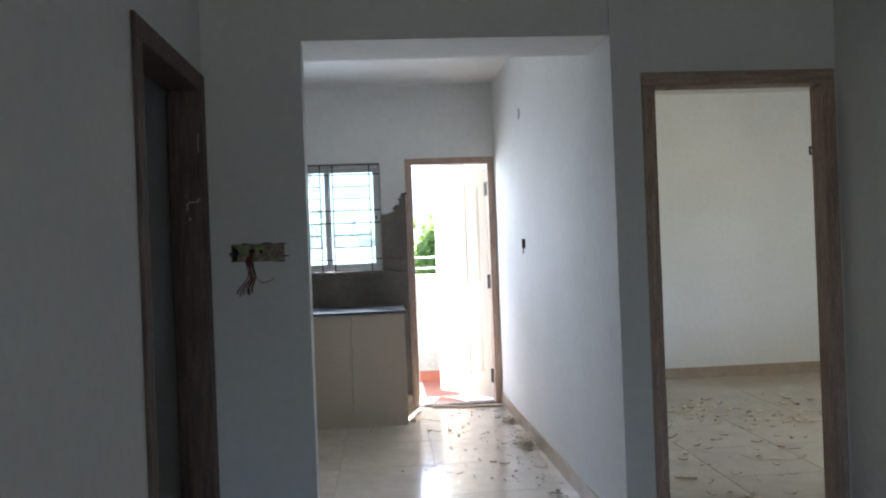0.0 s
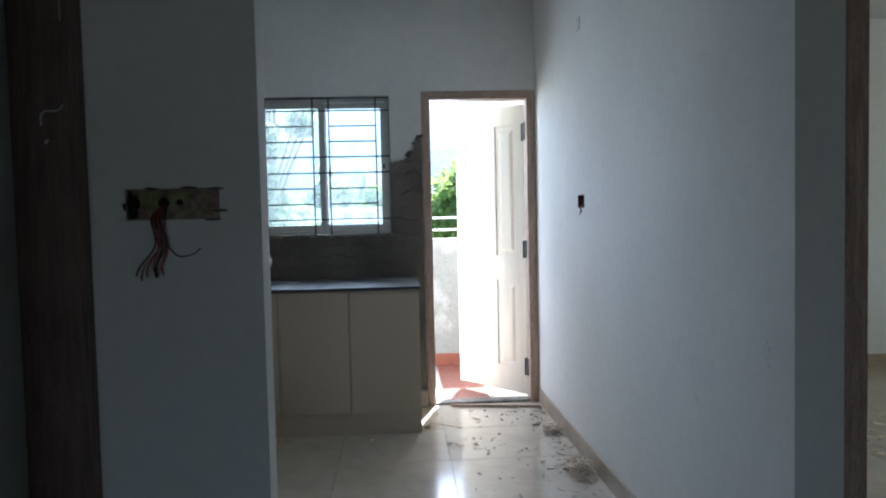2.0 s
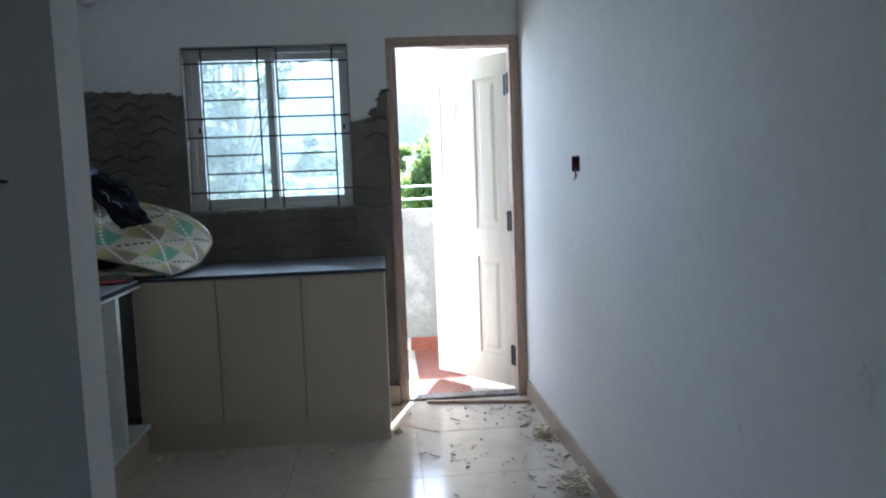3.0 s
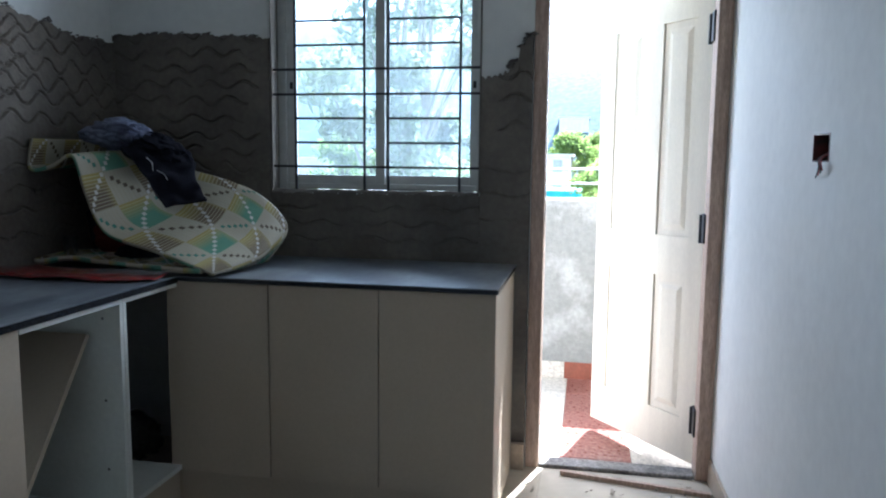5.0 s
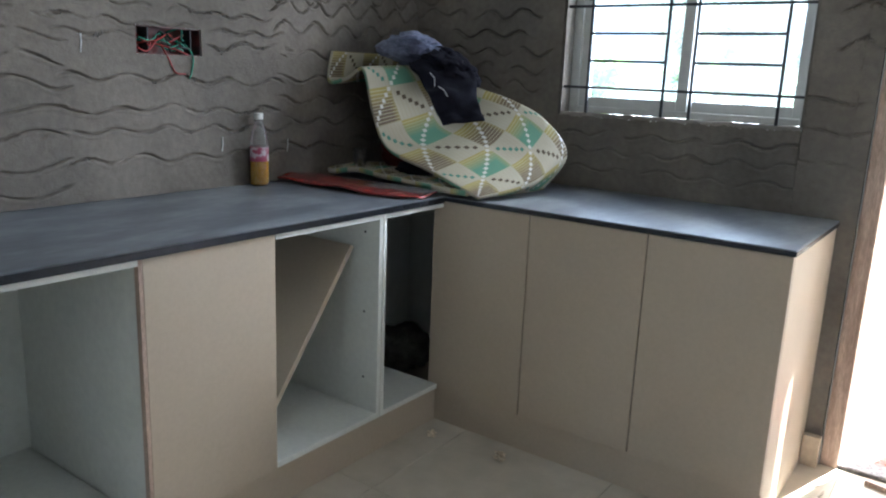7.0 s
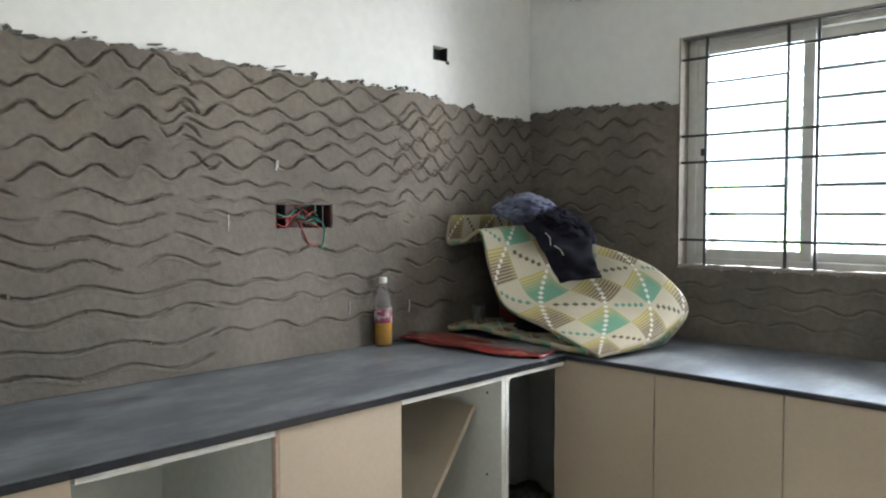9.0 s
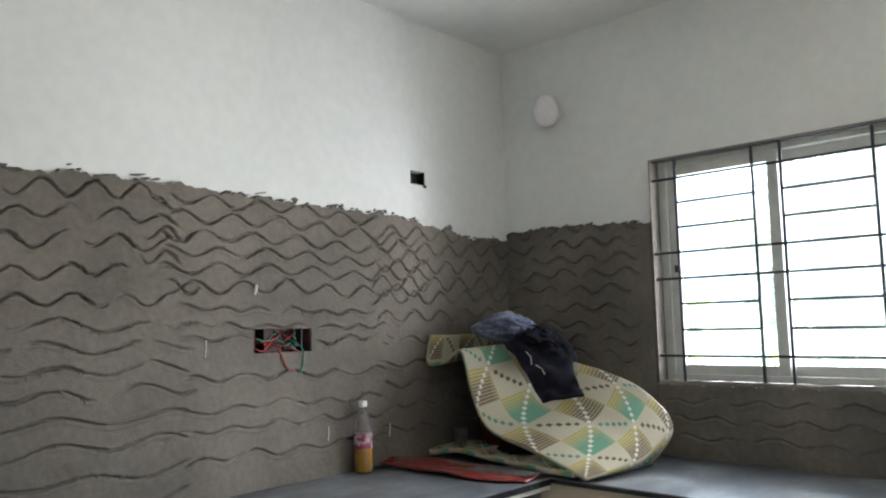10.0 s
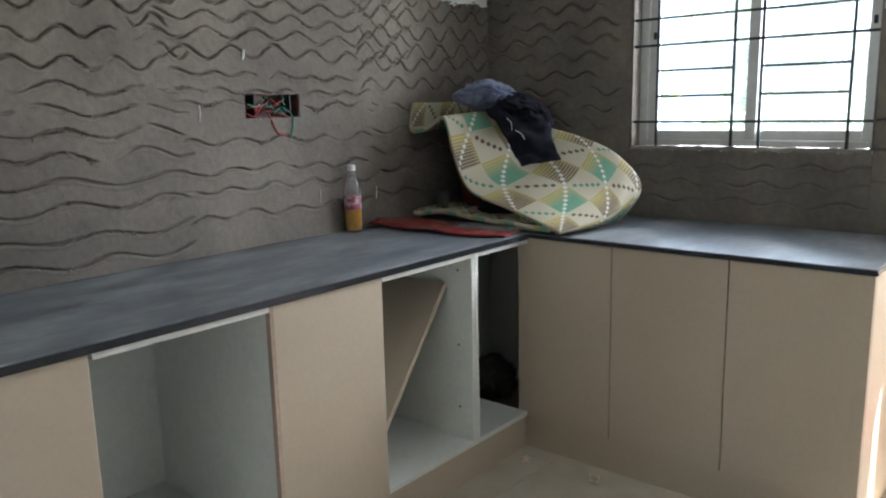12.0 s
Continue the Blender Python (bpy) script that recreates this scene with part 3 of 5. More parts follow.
def house(x, y, w, d, h, roof_mat, label):
    lip = 0.6 if roof_mat is M["teal"] else 0.25
    t = thing("house", (x, y, GZ), label, "house", "houses beyond the trees")
    wl = part("wall", boxes((x - w / 2, x + w / 2, y - d / 2, y + d / 2, GZ, GZ + h)), M["house"], t)
    part("roof", boxes((x - w / 2 - 0.4, x + w / 2 + 0.4, y - d / 2 - 0.4, y + d / 2 + 0.4, GZ + h, GZ + h + lip)), roof_mat, t)
    storeys = max(1, min(3, round(h / 3.0)))
    for s in range(storeys):
        for i in range(max(2, int(w / 2.2))):
            wx = x - w / 2 + (i + 0.5) * w / max(2, int(w / 2.2))
            z0 = GZ + s * h / storeys + 1.0
            part("window", boxes((wx - 0.45, wx + 0.45, y - d / 2 - 0.03, y - d / 2 + 0.02, z0, z0 + 1.2)), M["pane_dark"], wl)
    return t


house(-1.7, 62, 4.6, 6, 4.5, M["teal"], "white shed with a flat teal roof")
house(-5.0, 84, 9, 7, 7.6, M["house"], "white two-storey house beyond the shed")
house(-4.0, 250, 9, 8, 20.0, M["house"], "tall pale block far off before the hill")
house(9, 90, 10, 8, 9.5, M["house"], "distant pale flat-roofed block")
house(-30, 85, 12, 8, 7.0, M["house"], "distant pale two-storey house")
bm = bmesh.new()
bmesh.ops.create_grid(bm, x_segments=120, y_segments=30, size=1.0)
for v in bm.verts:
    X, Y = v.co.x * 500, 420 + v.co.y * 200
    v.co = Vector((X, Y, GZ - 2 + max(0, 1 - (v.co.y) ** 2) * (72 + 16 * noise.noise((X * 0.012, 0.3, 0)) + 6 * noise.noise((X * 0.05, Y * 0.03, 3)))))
solid("backdrop_hill", bm, M["hill"], "wooded hill on the horizon, haze painted into its colour", "hill", smooth=True)

# ---- rough cement bands with combed waves ----
def blob(centre, radii, seed, rough=0.25, freq=2.2, sub=4, tilt=None):
    bm = bmesh.new()
    bmesh.ops.create_icosphere(bm, subdivisions=sub, radius=1.0)
    R = tilt or Matrix.Identity(3)
    for v in bm.verts:
        n1 = noise.noise(v.co * freq + Vector((seed, 0, 0)))
        n2 = noise.noise(v.co * freq * 2.7 + Vector((0, seed, 0)))
        crease = abs(noise.noise(v.co * freq * 1.6 + Vector((seed, seed, 1))))
        k = 1 + rough * n1 + rough * 0.3 * n2 - rough * 0.9 * max(0, 0.18 - crease) / 0.18
        c = v.co * k
        v.co = Vector(centre) + R @ Vector((c.x * radii[0], c.y * radii[1], c.z * radii[2]))
    return bm


class Wiggle:
    """A smooth random line."""

    def __init__(self, rng, lengths=(0.9, 0.37, 0.16), amounts=(1.0, 0.5, 0.25)):
        self.terms = [(2 * math.pi / w * (0.8 + 0.4 * rng.random()), rng.random() * 6.283, a) for w, a in zip(lengths, amounts)]

    def __call__(self, u):
        return sum(a * np.sin(k * u + p) for k, p, a in self.terms)


def comb_lines(rng, strokes):
    """Each stroke: u0, u1, highest line, how many, spacing, swing, wave length, strength."""
    out = []
    for u0, u1, ztop, count, gap, swing, wave, force in strokes:
        phase = rng.random() * 6.283
        drift = Wiggle(rng, (1.3, 0.6, 0.3))
        for k in range(count):
            out.append(dict(u0=u0 + rng.normal() * 0.015, u1=u1 + rng.normal() * 0.015, z=ztop - gap * k + rng.normal() * gap * 0.06, swing=swing * (0.8 + 0.4 * rng.random()),
                            wave=wave * (0.93 + 0.14 * rng.random()), rag=Wiggle(rng, (0.031, 0.019, 0.013)), phase=phase + rng.normal() * 0.33, drift=drift, own=Wiggle(rng, (0.5, 0.22, 0.09)), fade=Wiggle(rng, (0.45, 0.2, 0.07)), force=force))
    return out


def cement_band(name, origin, along, out, u0, u1, zlow, ztop, lines, holes, rng, label, thick=0.017, du=0.005, dz=0.0019):
    """A band of render standing proud of a wall, with grooves drawn by a notched trowel."""
    nu, nv = max(2, int((u1 - u0) / du)), max(2, int((float(np.max(ztop(np.linspace(u0, u1, 60)))) - zlow) / dz))
    us = np.linspace(u0, u1, nu)
    tops = ztop(us)
    v = np.linspace(0, 1, nv)
    Z = zlow + v[None, :] * (tops[:, None] - zlow)
    U = np.repeat(us[:, None], nv, 1)
    h = np.full_like(Z, thick)
    lump_a, lump_b, lump_c = Wiggle(rng, (0.8, 0.3, 0.11)), Wiggle(rng, (0.5, 0.21, 0.09)), Wiggle(rng, (0.3, 0.12, 0.05))
    h += 0.0016 * lump_a(U + 0.3 * Z) * lump_b(Z * 1.3 - 0.2 * U) + 0.0004 * lump_c(U * 1.7 + Z)
    for g in lines:
        ragged = np.clip(0.4 + 0.9 * g["fade"](us * 0.6 + 2.0), 0, 1.2)
        zl = g["z"] + 0.0011 * ragged * g["rag"](us) + g["swing"] * np.sin(2 * math.pi * us / g["wave"] + g["phase"]) + 0.006 * g["drift"](us) + (0.0022 if g["force"] > 0.9 else 0.0045) * g["own"](us)
        w = np.clip((us - g["u0"]) / 0.03, 0, 1) * np.clip((g["u1"] - us) / 0.03, 0, 1) * np.clip(1.15 + (0.4 if g["force"] > 0.9 else 0.85) * g["fade"](us), 0, 1.0) * min(1.0, g["force"] + 0.15)
        slope = np.gradient(zl, us)
        d = (Z - zl[:, None]) / np.sqrt(1 + slope ** 2)[:, None]
        h -= w[:, None] * (0.0125 * np.exp(-(d / (0.0036 + 0.0012 * np.clip(g["own"](us * 1.7), -1, 1)[:, None])) ** 6) - 0.0016 * np.exp(-((d + 0.011) / 0.004) ** 2) - 0.0006 * np.exp(-((d - 0.011) / 0.004) ** 2))
    h = np.maximum(h, 0.0012)
    grain = rng.normal(size=h.shape) * 0.0002
    h += grain
    O, A, N = np.array(origin), np.array(along), np.array(out)
    P = O + U[..., None] * A + Z[..., None] * np.array((0, 0, 1.0)) + h[..., None] * N
    verts = P.reshape(-1, 3)
    idx = np.arange(nu * nv).reshape(nu, nv)
    q = np.stack([idx[:-1, :-1], idx[1:, :-1], idx[1:, 1:], idx[:-1, 1:]], -1)
    keep = np.ones(q.shape[:2], bool)
    uc, zc = (U[:-1, :-1] + U[1:, 1:]) / 2, (Z[:-1, :-1] + Z[1:, 1:]) / 2
    for a, b, c, dd in holes:
        keep &= ~((uc > a) & (uc < b) & (zc > c) & (zc < dd))
    faces = q[keep]
    # skirts down to the wall along the rim
    rim = np.concatenate([idx[:, -1], idx[::-1, 0]])
    base = len(verts)
    back = verts[rim] - N * (np.einsum("ij,j->i", verts[rim] - O, N)[:, None]) - N * 0.002
    n = len(rim)
    sk = np.array([[rim[i], rim[i + 1], base + i + 1, base + i] for i in range(n - 1)])
    sides = []
    for col in (idx[0], idx[-1]):
        b0 = base + n + sum(len(s[0]) for s in sides)
        sides.append((col, b0))
    extra = [verts[c] - N * (np.einsum("ij,j->i", verts[c] - O, N)[:, None]) - N * 0.002 for c, _ in sides]
    allv = np.concatenate([verts, back, *extra])
    allf = [faces, sk]
    for (c, b0) in sides:
        allf.append(np.array([[c[i], c[i + 1], b0 + i + 1, b0 + i] for i in range(len(c) - 1)]))
    me = bpy.data.meshes.new(name)
    me.from_pydata(allv.tolist(), [], np.concatenate(allf).tolist())
    me.materials.append(M["cement"])
    bm = bmesh.new()
    bm.from_mesh(me)
    bmesh.ops.recalc_face_normals(bm, faces=bm.faces)
    bm.to_mesh(me)
    bm.free()
    me.polygons.foreach_set("use_smooth", [True] * len(me.polygons))
    return tagged(new(name, me), label, "plaster", "", "structure"), tops, us


def crust(name, origin, along, out, us, tops, rng, count, parent, spread=0.018):
    """Crumbs of cement left along a ragged edge."""
    bm = bmesh.new()
    O, A, N = Vector(origin), Vector(along), Vector(out)
    centres = rng.integers(0, len(us), max(3, count // 7))
    for _ in range(count):
        i = int(np.clip(rng.choice(centres) + rng.normal() * 9, 0, len(us) - 1))
        p = O + A * float(us[i]) + Vector((0, 0, float(tops[i]) - 0.002 + abs(rng.normal()) * spread * 0.55)) + N * 0.003
        made = bmesh.ops.create_icosphere(bm, subdivisions=1, radius=1.0)
        sx, sz = 0.006 + 0.024 * rng.random() ** 2, 0.003 + 0.006 * rng.random() ** 2
        for v in made["verts"]:
            c = v.co * (1 + 0.35 * rng.normal())
            v.co = p + A * c.x * sx + Vector((0, 0, c.z * sz + c.x * sx * 0.2)) + N * c.y * 0.005
    return part(name, bm, M["cement_dark"], parent)


rng = np.random.default_rng(11)
rag_a, rag_b, rag_c = Wiggle(rng, (0.8, 0.33, 0.16)), Wiggle(rng, (0.09, 0.05, 0.031)), Wiggle(rng, (0.024, 0.017, 0.013))


def west_top(u):
    base = np.interp(u, [4.0, 4.9, 5.1, 5.4, 5.9, 6.2, 6.45, 6.75, 6.92, 7.2], [1.885, 1.89, 1.902, 1.9, 1.898, 1.89, 1.885, 1.86, 1.838, 1.838])
    return base + 0.006 * rag_a(u) + 0.0045 * rag_b(u) + 0.002 * rag_c(u) * (rag_a(u * 2.3) > 0)


strokes = [
    (3.9, 5.44, 1.862, 5, 0.083, 0.022, 0.15, 0.85), (5.4, 6.31, 1.868, 6, 0.057, 0.018, 0.19, 1.0), (6.27, 7.25, 1.838, 6, 0.071, 0.025, 0.16, 1.0),
    (6.28, 6.62, 1.80, 4, 0.072, 0.024, 0.16, 0.92), (5.34, 5.52, 1.84, 4, 0.085, 0.02, 0.12, 0.8),
    (3.9, 5.5, 1.462, 4, 0.07, 0.017, 0.27, 0.8), (5.44, 6.35, 1.508, 2, 0.06, 0.008, 0.15, 0.8), (5.98, 6.4, 1.39, 1, 0.07, 0.01, 0.17, 0.7), (5.45, 5.72, 1.4, 1, 0.07, 0.012, 0.18, 0.6),
    (3.9, 5.5, 1.185, 4, 0.08, 0.015, 0.3, 0.92), (5.45, 6.36, 1.27, 4, 0.084, 0.013, 0.19, 0.85), (6.33, 7.25, 1.38, 5, 0.085, 0.013, 0.2, 0.7),
]
west_lines = comb_lines(rng, strokes)
wb, tops, us = cement_band("plaster_west", (KX0, 0, 0), (0, 1, 0), (1, 0, 0), 4.06, KY1, CT + 0.001, west_top, west_lines, [SB], rng, "grey cement render combed in waves for wall tiles")
crust("crust", (KX0, 0, 0), (0, 1, 0), (1, 0, 0), us, tops, rng, 150, wb)


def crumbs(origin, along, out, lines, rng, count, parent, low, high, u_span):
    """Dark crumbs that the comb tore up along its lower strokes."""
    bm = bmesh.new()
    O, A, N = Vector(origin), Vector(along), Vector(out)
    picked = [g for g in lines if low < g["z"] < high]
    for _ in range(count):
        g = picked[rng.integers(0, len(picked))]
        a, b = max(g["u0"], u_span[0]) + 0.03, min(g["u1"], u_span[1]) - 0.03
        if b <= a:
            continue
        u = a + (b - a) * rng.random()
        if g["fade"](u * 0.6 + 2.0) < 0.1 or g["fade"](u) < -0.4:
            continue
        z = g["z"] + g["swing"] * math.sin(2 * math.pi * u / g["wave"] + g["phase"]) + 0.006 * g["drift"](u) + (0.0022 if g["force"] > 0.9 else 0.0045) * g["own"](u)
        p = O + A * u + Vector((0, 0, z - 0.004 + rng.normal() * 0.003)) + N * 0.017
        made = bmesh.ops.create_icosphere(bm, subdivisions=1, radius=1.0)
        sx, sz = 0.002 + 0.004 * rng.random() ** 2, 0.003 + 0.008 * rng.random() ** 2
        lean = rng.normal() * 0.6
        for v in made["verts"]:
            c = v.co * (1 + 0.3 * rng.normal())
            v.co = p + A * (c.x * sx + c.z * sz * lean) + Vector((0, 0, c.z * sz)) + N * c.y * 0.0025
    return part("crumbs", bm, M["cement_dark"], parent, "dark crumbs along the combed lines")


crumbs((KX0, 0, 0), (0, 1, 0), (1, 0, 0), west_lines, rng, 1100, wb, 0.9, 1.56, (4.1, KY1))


def north_top(u):
    return np.interp(u, [-0.6, -0.4, -0.1, 0.2], [1.878, 1.876, 1.87, 1.856]) + 0.004 * rag_a(u) + 0.0035 * rag_b(u) + 0.0025 * rag_c(u)


strokes = [(-0.7, 0.14, 1.855, 4, 0.068, 0.019, 0.15, 0.8), (-0.7, 0.14, 1.58, 5, 0.075, 0.018, 0.16, 0.75), (-0.66, 0.1, 1.2, 3, 0.085, 0.012, 0.2, 0.5)]
nb, tops, us = cement_band("plaster_north", (0, KY1, 0), (1, 0, 0), (0, -1, 0), KX0 + 0.012, WX0 - 0.002, CT + 0.001, north_top, comb_lines(rng, strokes), [], rng, "grey cement render combed in waves beside the window")
crust("crust", (0, KY1, 0), (1, 0, 0), (0, -1, 0), us, tops, rng, 34, nb, 0.008)
strokes = [(0.2, 1.2, 1.13, 3, 0.075, 0.01, 0.17, 0.4)]
cement_band("plaster_sill", (0, KY1, 0), (1, 0, 0), (0, -1, 0), WX0 - 0.002, WX1 + 0.002, CT + 0.001, lambda u: 1.182 + 0.003 * rag_b(u) + 0.002 * rag_c(u), comb_lines(rng, strokes), [], rng, "grey cement render under the window sill")

bm = bmesh.new()
bmesh.ops.create_grid(bm, x_segments=90, y_segments=8, size=0.5)
for v in bm.verts:
    x, y = WX0 + 0.001 + (v.co.x + 0.5) * (WX1 - WX0 - 0.002), KY1 - 0.014 + (v.co.y + 0.5) * 0.079
    v.co = Vector((x, y, WZ0 + 0.004 + 0.0045 * noise.noise((x * 22, y * 30, 1.0)) + 0.002 * noise.noise((x * 70, y * 80, 4.0)) - (0.014 if v.co.y < -0.49 else 0)))
solid("trim", boxes((WX0 - 0.0005, WX0 + 0.005, KY1 - 0.012, KY1 + 0.0645, WZ0 + 0.002, WZ1 - 0.001), (WX1 - 0.005, WX1 + 0.0005, KY1 - 0.012, KY1 + 0.0645, WZ0 + 0.002, WZ1 - 0.001), (WX0 + 0.005, WX1 - 0.005, KY1 - 0.002, KY1 + 0.0645, WZ1 - 0.006, WZ1 + 0.0005), bevel=0.0015), M["cement"], "grey cement edge round the window opening", "window reveal")
solid("window_sill", bm, M["cement"], "rough cement ledge under the window frame", "window sill")


def east_top(u):
    return np.interp(u, [1.13, 1.15, 1.212, 1.25, 1.289, 1.3, 1.35], [1.684, 1.675, 1.678, 1.7, 1.733, 1.79, 1.845]) + 0.003 * rag_b(u) + 0.006 * rag_c(u)


strokes = [(1.2, 1.4, 1.68, 3, 0.1, 0.014, 0.14, 0.5), (1.1, 1.4, 1.3, 3, 0.11, 0.01, 0.2, 0.3)]
eb, tops, us = cement_band("plaster_door", (0, KY1, 0), (1, 0, 0), (0, -1, 0), WX1 + 0.002, DX0 - 0.003, 0.003, east_top, comb_lines(rng, strokes), [], rng, "grey cement render between window and back door", du=0.004)
crust("crust", (0, KY1, 0), (1, 0, 0), (0, -1, 0), us[30:], tops[30:], rng, 40, eb, 0.02)
M["putty"] = material("white putty drip", (0.75, 0.75, 0.72), 0.7, scale=40)
for y, z, hh, ww in ((5.733, 1.573, 0.034, 0.009), (5.548, 1.376, 0.055, 0.004), (6.051, 1.05, 0.05, 0.004), (6.36, 1.03, 0.05, 0.004)):
    bm = bmesh.new()
    tube(bm, [(KX0 + 0.018, y, z - hh / 2), (KX0 + 0.02, y + ww * 0.6, z), (KX0 + 0.018, y + ww, z + hh / 2)], ww * 0.6, 6)
    part("putty_drip", bm, M["putty"], wb, "thin white putty drip")


# ---- wiring boxes ----
M["box_rust"] = material("paint-spotted metal box", (0.25, 0.27, 0.12), 0.5, metal=0.3, second=(0.32, 0.17, 0.18), scale=30, contrast=(0.4, 0.6), grain=55, grain_amount=0.45)
M["wire_red"] = material("red wire", (0.33, 0.03, 0.025), 0.45, scale=30, bump=0)
M["wire_green"] = material("green wire", (0.03, 0.25, 0.16), 0.45, scale=30, bump=0)
M["wire_brown"] = material("dusty red wire", (0.3, 0.13, 0.1), 0.6, scale=30, bump=0)
M["wire_black"] = material("black wire", (0.02, 0.02, 0.02), 0.45, scale=30, bump=0)


def wire(parent, points, mat, r=0.0022):
    pts = [Vector(p) for p in points]
    fine = []
    for i in range(len(pts) - 1):
        p0, p1, p2, p3 = pts[max(i - 1, 0)], pts[i], pts[i + 1], pts[min(i + 2, len(pts) - 1)]
        for k in range(6):
            t = k / 6
            fine.append(0.5 * ((2 * p1) + (p2 - p0) * t + (2 * p0 - 5 * p1 + 4 * p2 - p3) * t * t + (3 * p1 - p0 - 3 * p2 + p3) * t ** 3))
    fine.append(pts[-1])
    bm = bmesh.new()
    tube(bm, fine, r, 6)
    return part("wire", bm, mat, parent, "", True)


jb = thing("junction_box", ((JB[0] + JB[1]) / 2, HY, JB[2]), "open paint-spotted metal junction box with wires hanging from the wall", "junction box")
a, b, c, d = JB
part("box_shell", boxes((a, b, HY + 0.034, HY + 0.038, c, d), (a, a + 0.003, HY - 0.003, HY + 0.034, c, d), (b - 0.003, b, HY - 0.003, HY + 0.034, c, d), (a + 0.003, b - 0.003, HY - 0.003, HY + 0.034, c, c + 0.003), (a + 0.003, b - 0.003, HY - 0.003, HY + 0.034, d - 0.003, d)), M["box_rust"], jb)
for hx, hr in ((0.08, 0.0125), (0.119, 0.0075)):
    bm = bmesh.new()
    tube(bm, [(a + hx, HY + 0.029, c + 0.042), (a + hx, HY + 0.0345, c + 0.042)], hr, 14)
    part("knockout", bm, M["dark"], jb, "dark round knockout hole")
part("mortar_rim", blob((a + 0.005, HY + 0.016, (c + d) / 2 - 0.004), (0.02, 0.02, 0.036), 3, 0.5, 2.5, 3), M["dark"], jb)
for x, z in ((a + 0.06, d), (a + 0.15, d + 0.001), (b - 0.01, d - 0.002), (b, c + 0.02), (b - 0.02, c - 0.001)):
    part("mortar_rim", blob((x, HY - 0.001, z), (0.02, 0.004, 0.004), x * 40, 0.5, 2.5, 2), M["cement_dark"], jb)
for i in range(9):
    x0 = a + 0.062 + 0.003 * i
    sw = random.uniform(-0.06, 0.0) if i % 2 else random.uniform(-0.008, 0.008)
    wire(jb, [(a + 0.088, HY + 0.028, c + 0.04), (x0, HY - 0.014, c + 0.005), (x0 + sw * 0.2 + 0.015, HY - 0.018, c - 0.06), (x0 + sw * 0.7, HY - 0.014 - 0.01 * random.random(), c - 0.11), (x0 + sw, HY - 0.01, c - 0.125 - 0.02 * random.random())],
         (M["wire_red"], M["wire_black"], M["wire_brown"])[i % 3], 0.0019)
wire(jb, [(a + 0.09, HY + 0.02, c + 0.04), (a + 0.095, HY - 0.02, c - 0.04), (a + 0.12, HY - 0.02, c - 0.085), (a + 0.155, HY - 0.012, c - 0.085), (a + 0.175, HY - 0.008, c - 0.07)], M["wire_black"], 0.0016)

sb = thing("switch_box", (KX0, (SB[0] + SB[1]) / 2, SB[2]), "open red wall switch box stuffed with green and red wires", "switch box")
M["box_red"] = material("red plastic switch box", (0.16, 0.035, 0.03), 0.5, second=(0.06, 0.03, 0.025), scale=25, contrast=(0.4, 0.6))
a, b, c, d = SB
part("box_shell", boxes((KX0 - 0.048, KX0 - 0.044, a, b, c, d), (KX0 - 0.044, KX0 + 0.01, a, a + 0.003, c, d), (KX0 - 0.044, KX0 + 0.01, b - 0.003, b, c, d), (KX0 - 0.044, KX0 + 0.01, a + 0.003, b - 0.003, c, c + 0.003), (KX0 - 0.044, KX0 + 0.01, a + 0.003, b - 0.003, d - 0.003, d)), M["box_red"], sb)
for y in (a + 0.045, a + 0.205):
    part("divider", boxes((KX0 - 0.044, KX0 + 0.006, y, y + 0.004, c + 0.003, d - 0.003)), M["iron"], sb)
for i in range(15):
    y0, y1 = random.uniform(a + 0.01, b - 0.05), random.uniform(a + 0.0, b - 0.04)
    z0, z1 = random.uniform(c + 0.02, d - 0.01), random.uniform(c - 0.005, d - 0.03)
    wire(sb, [(KX0 - 0.042, y0, z0), (KX0 - 0.01, (y0 * 2 + y1) / 3 + random.uniform(-0.03, 0.03), (z0 + z1) / 2 + random.uniform(-0.02, 0.03)), (KX0 + 0.014, (y0 + 2 * y1) / 3, z1 + random.uniform(-0.01, 0.02)), (KX0 + 0.012, y1, z1)],
         (M["wire_green"], M["wire_red"], M["wire_green"], M["wire_black"], M["wire_red"])[i % 5], 0.0027)
wire(sb, [(KX0 - 0.02, 5.84, c + 0.04), (KX0 + 0.02, 5.845, c - 0.01), (KX0 + 0.02, 5.87, c - 0.055), (KX0 + 0.018, 5.91, c - 0.06)], M["wire_red"], 0.0027)
wire(sb, [(KX0 - 0.02, 5.935, c + 0.04), (KX0 + 0.02, 5.94, c), (KX0 + 0.018, 5.935, c - 0.05), (KX0 + 0.018, 5.925, c - 0.075)], M["wire_green"], 0.0027)

rh = thing("conduit_box", (KX0, (RH[0] + RH[1]) / 2, RH[2]), "small dark empty conduit box in the white wall", "conduit box")
a, b, c, d = RH
part("box_shell", boxes((KX0 - 0.048, KX0 - 0.044, a, b, c, d), (KX0 - 0.044, KX0 - 0.002, a, a + 0.003, c, d), (KX0 - 0.044, KX0 - 0.002, b - 0.003, b, c, d)), M["iron"], rh)
bm = bmesh.new()
tube(bm, [(KX0 - 0.04, b - 0.02, c + 0.01), (KX0 - 0.01, b - 0.015, c - 0.004), (KX0 + 0.004, b + 0.004, c - 0.004)], 0.008, 6)
part("mortar_crumb", bm, M["cement_dark"], rh)

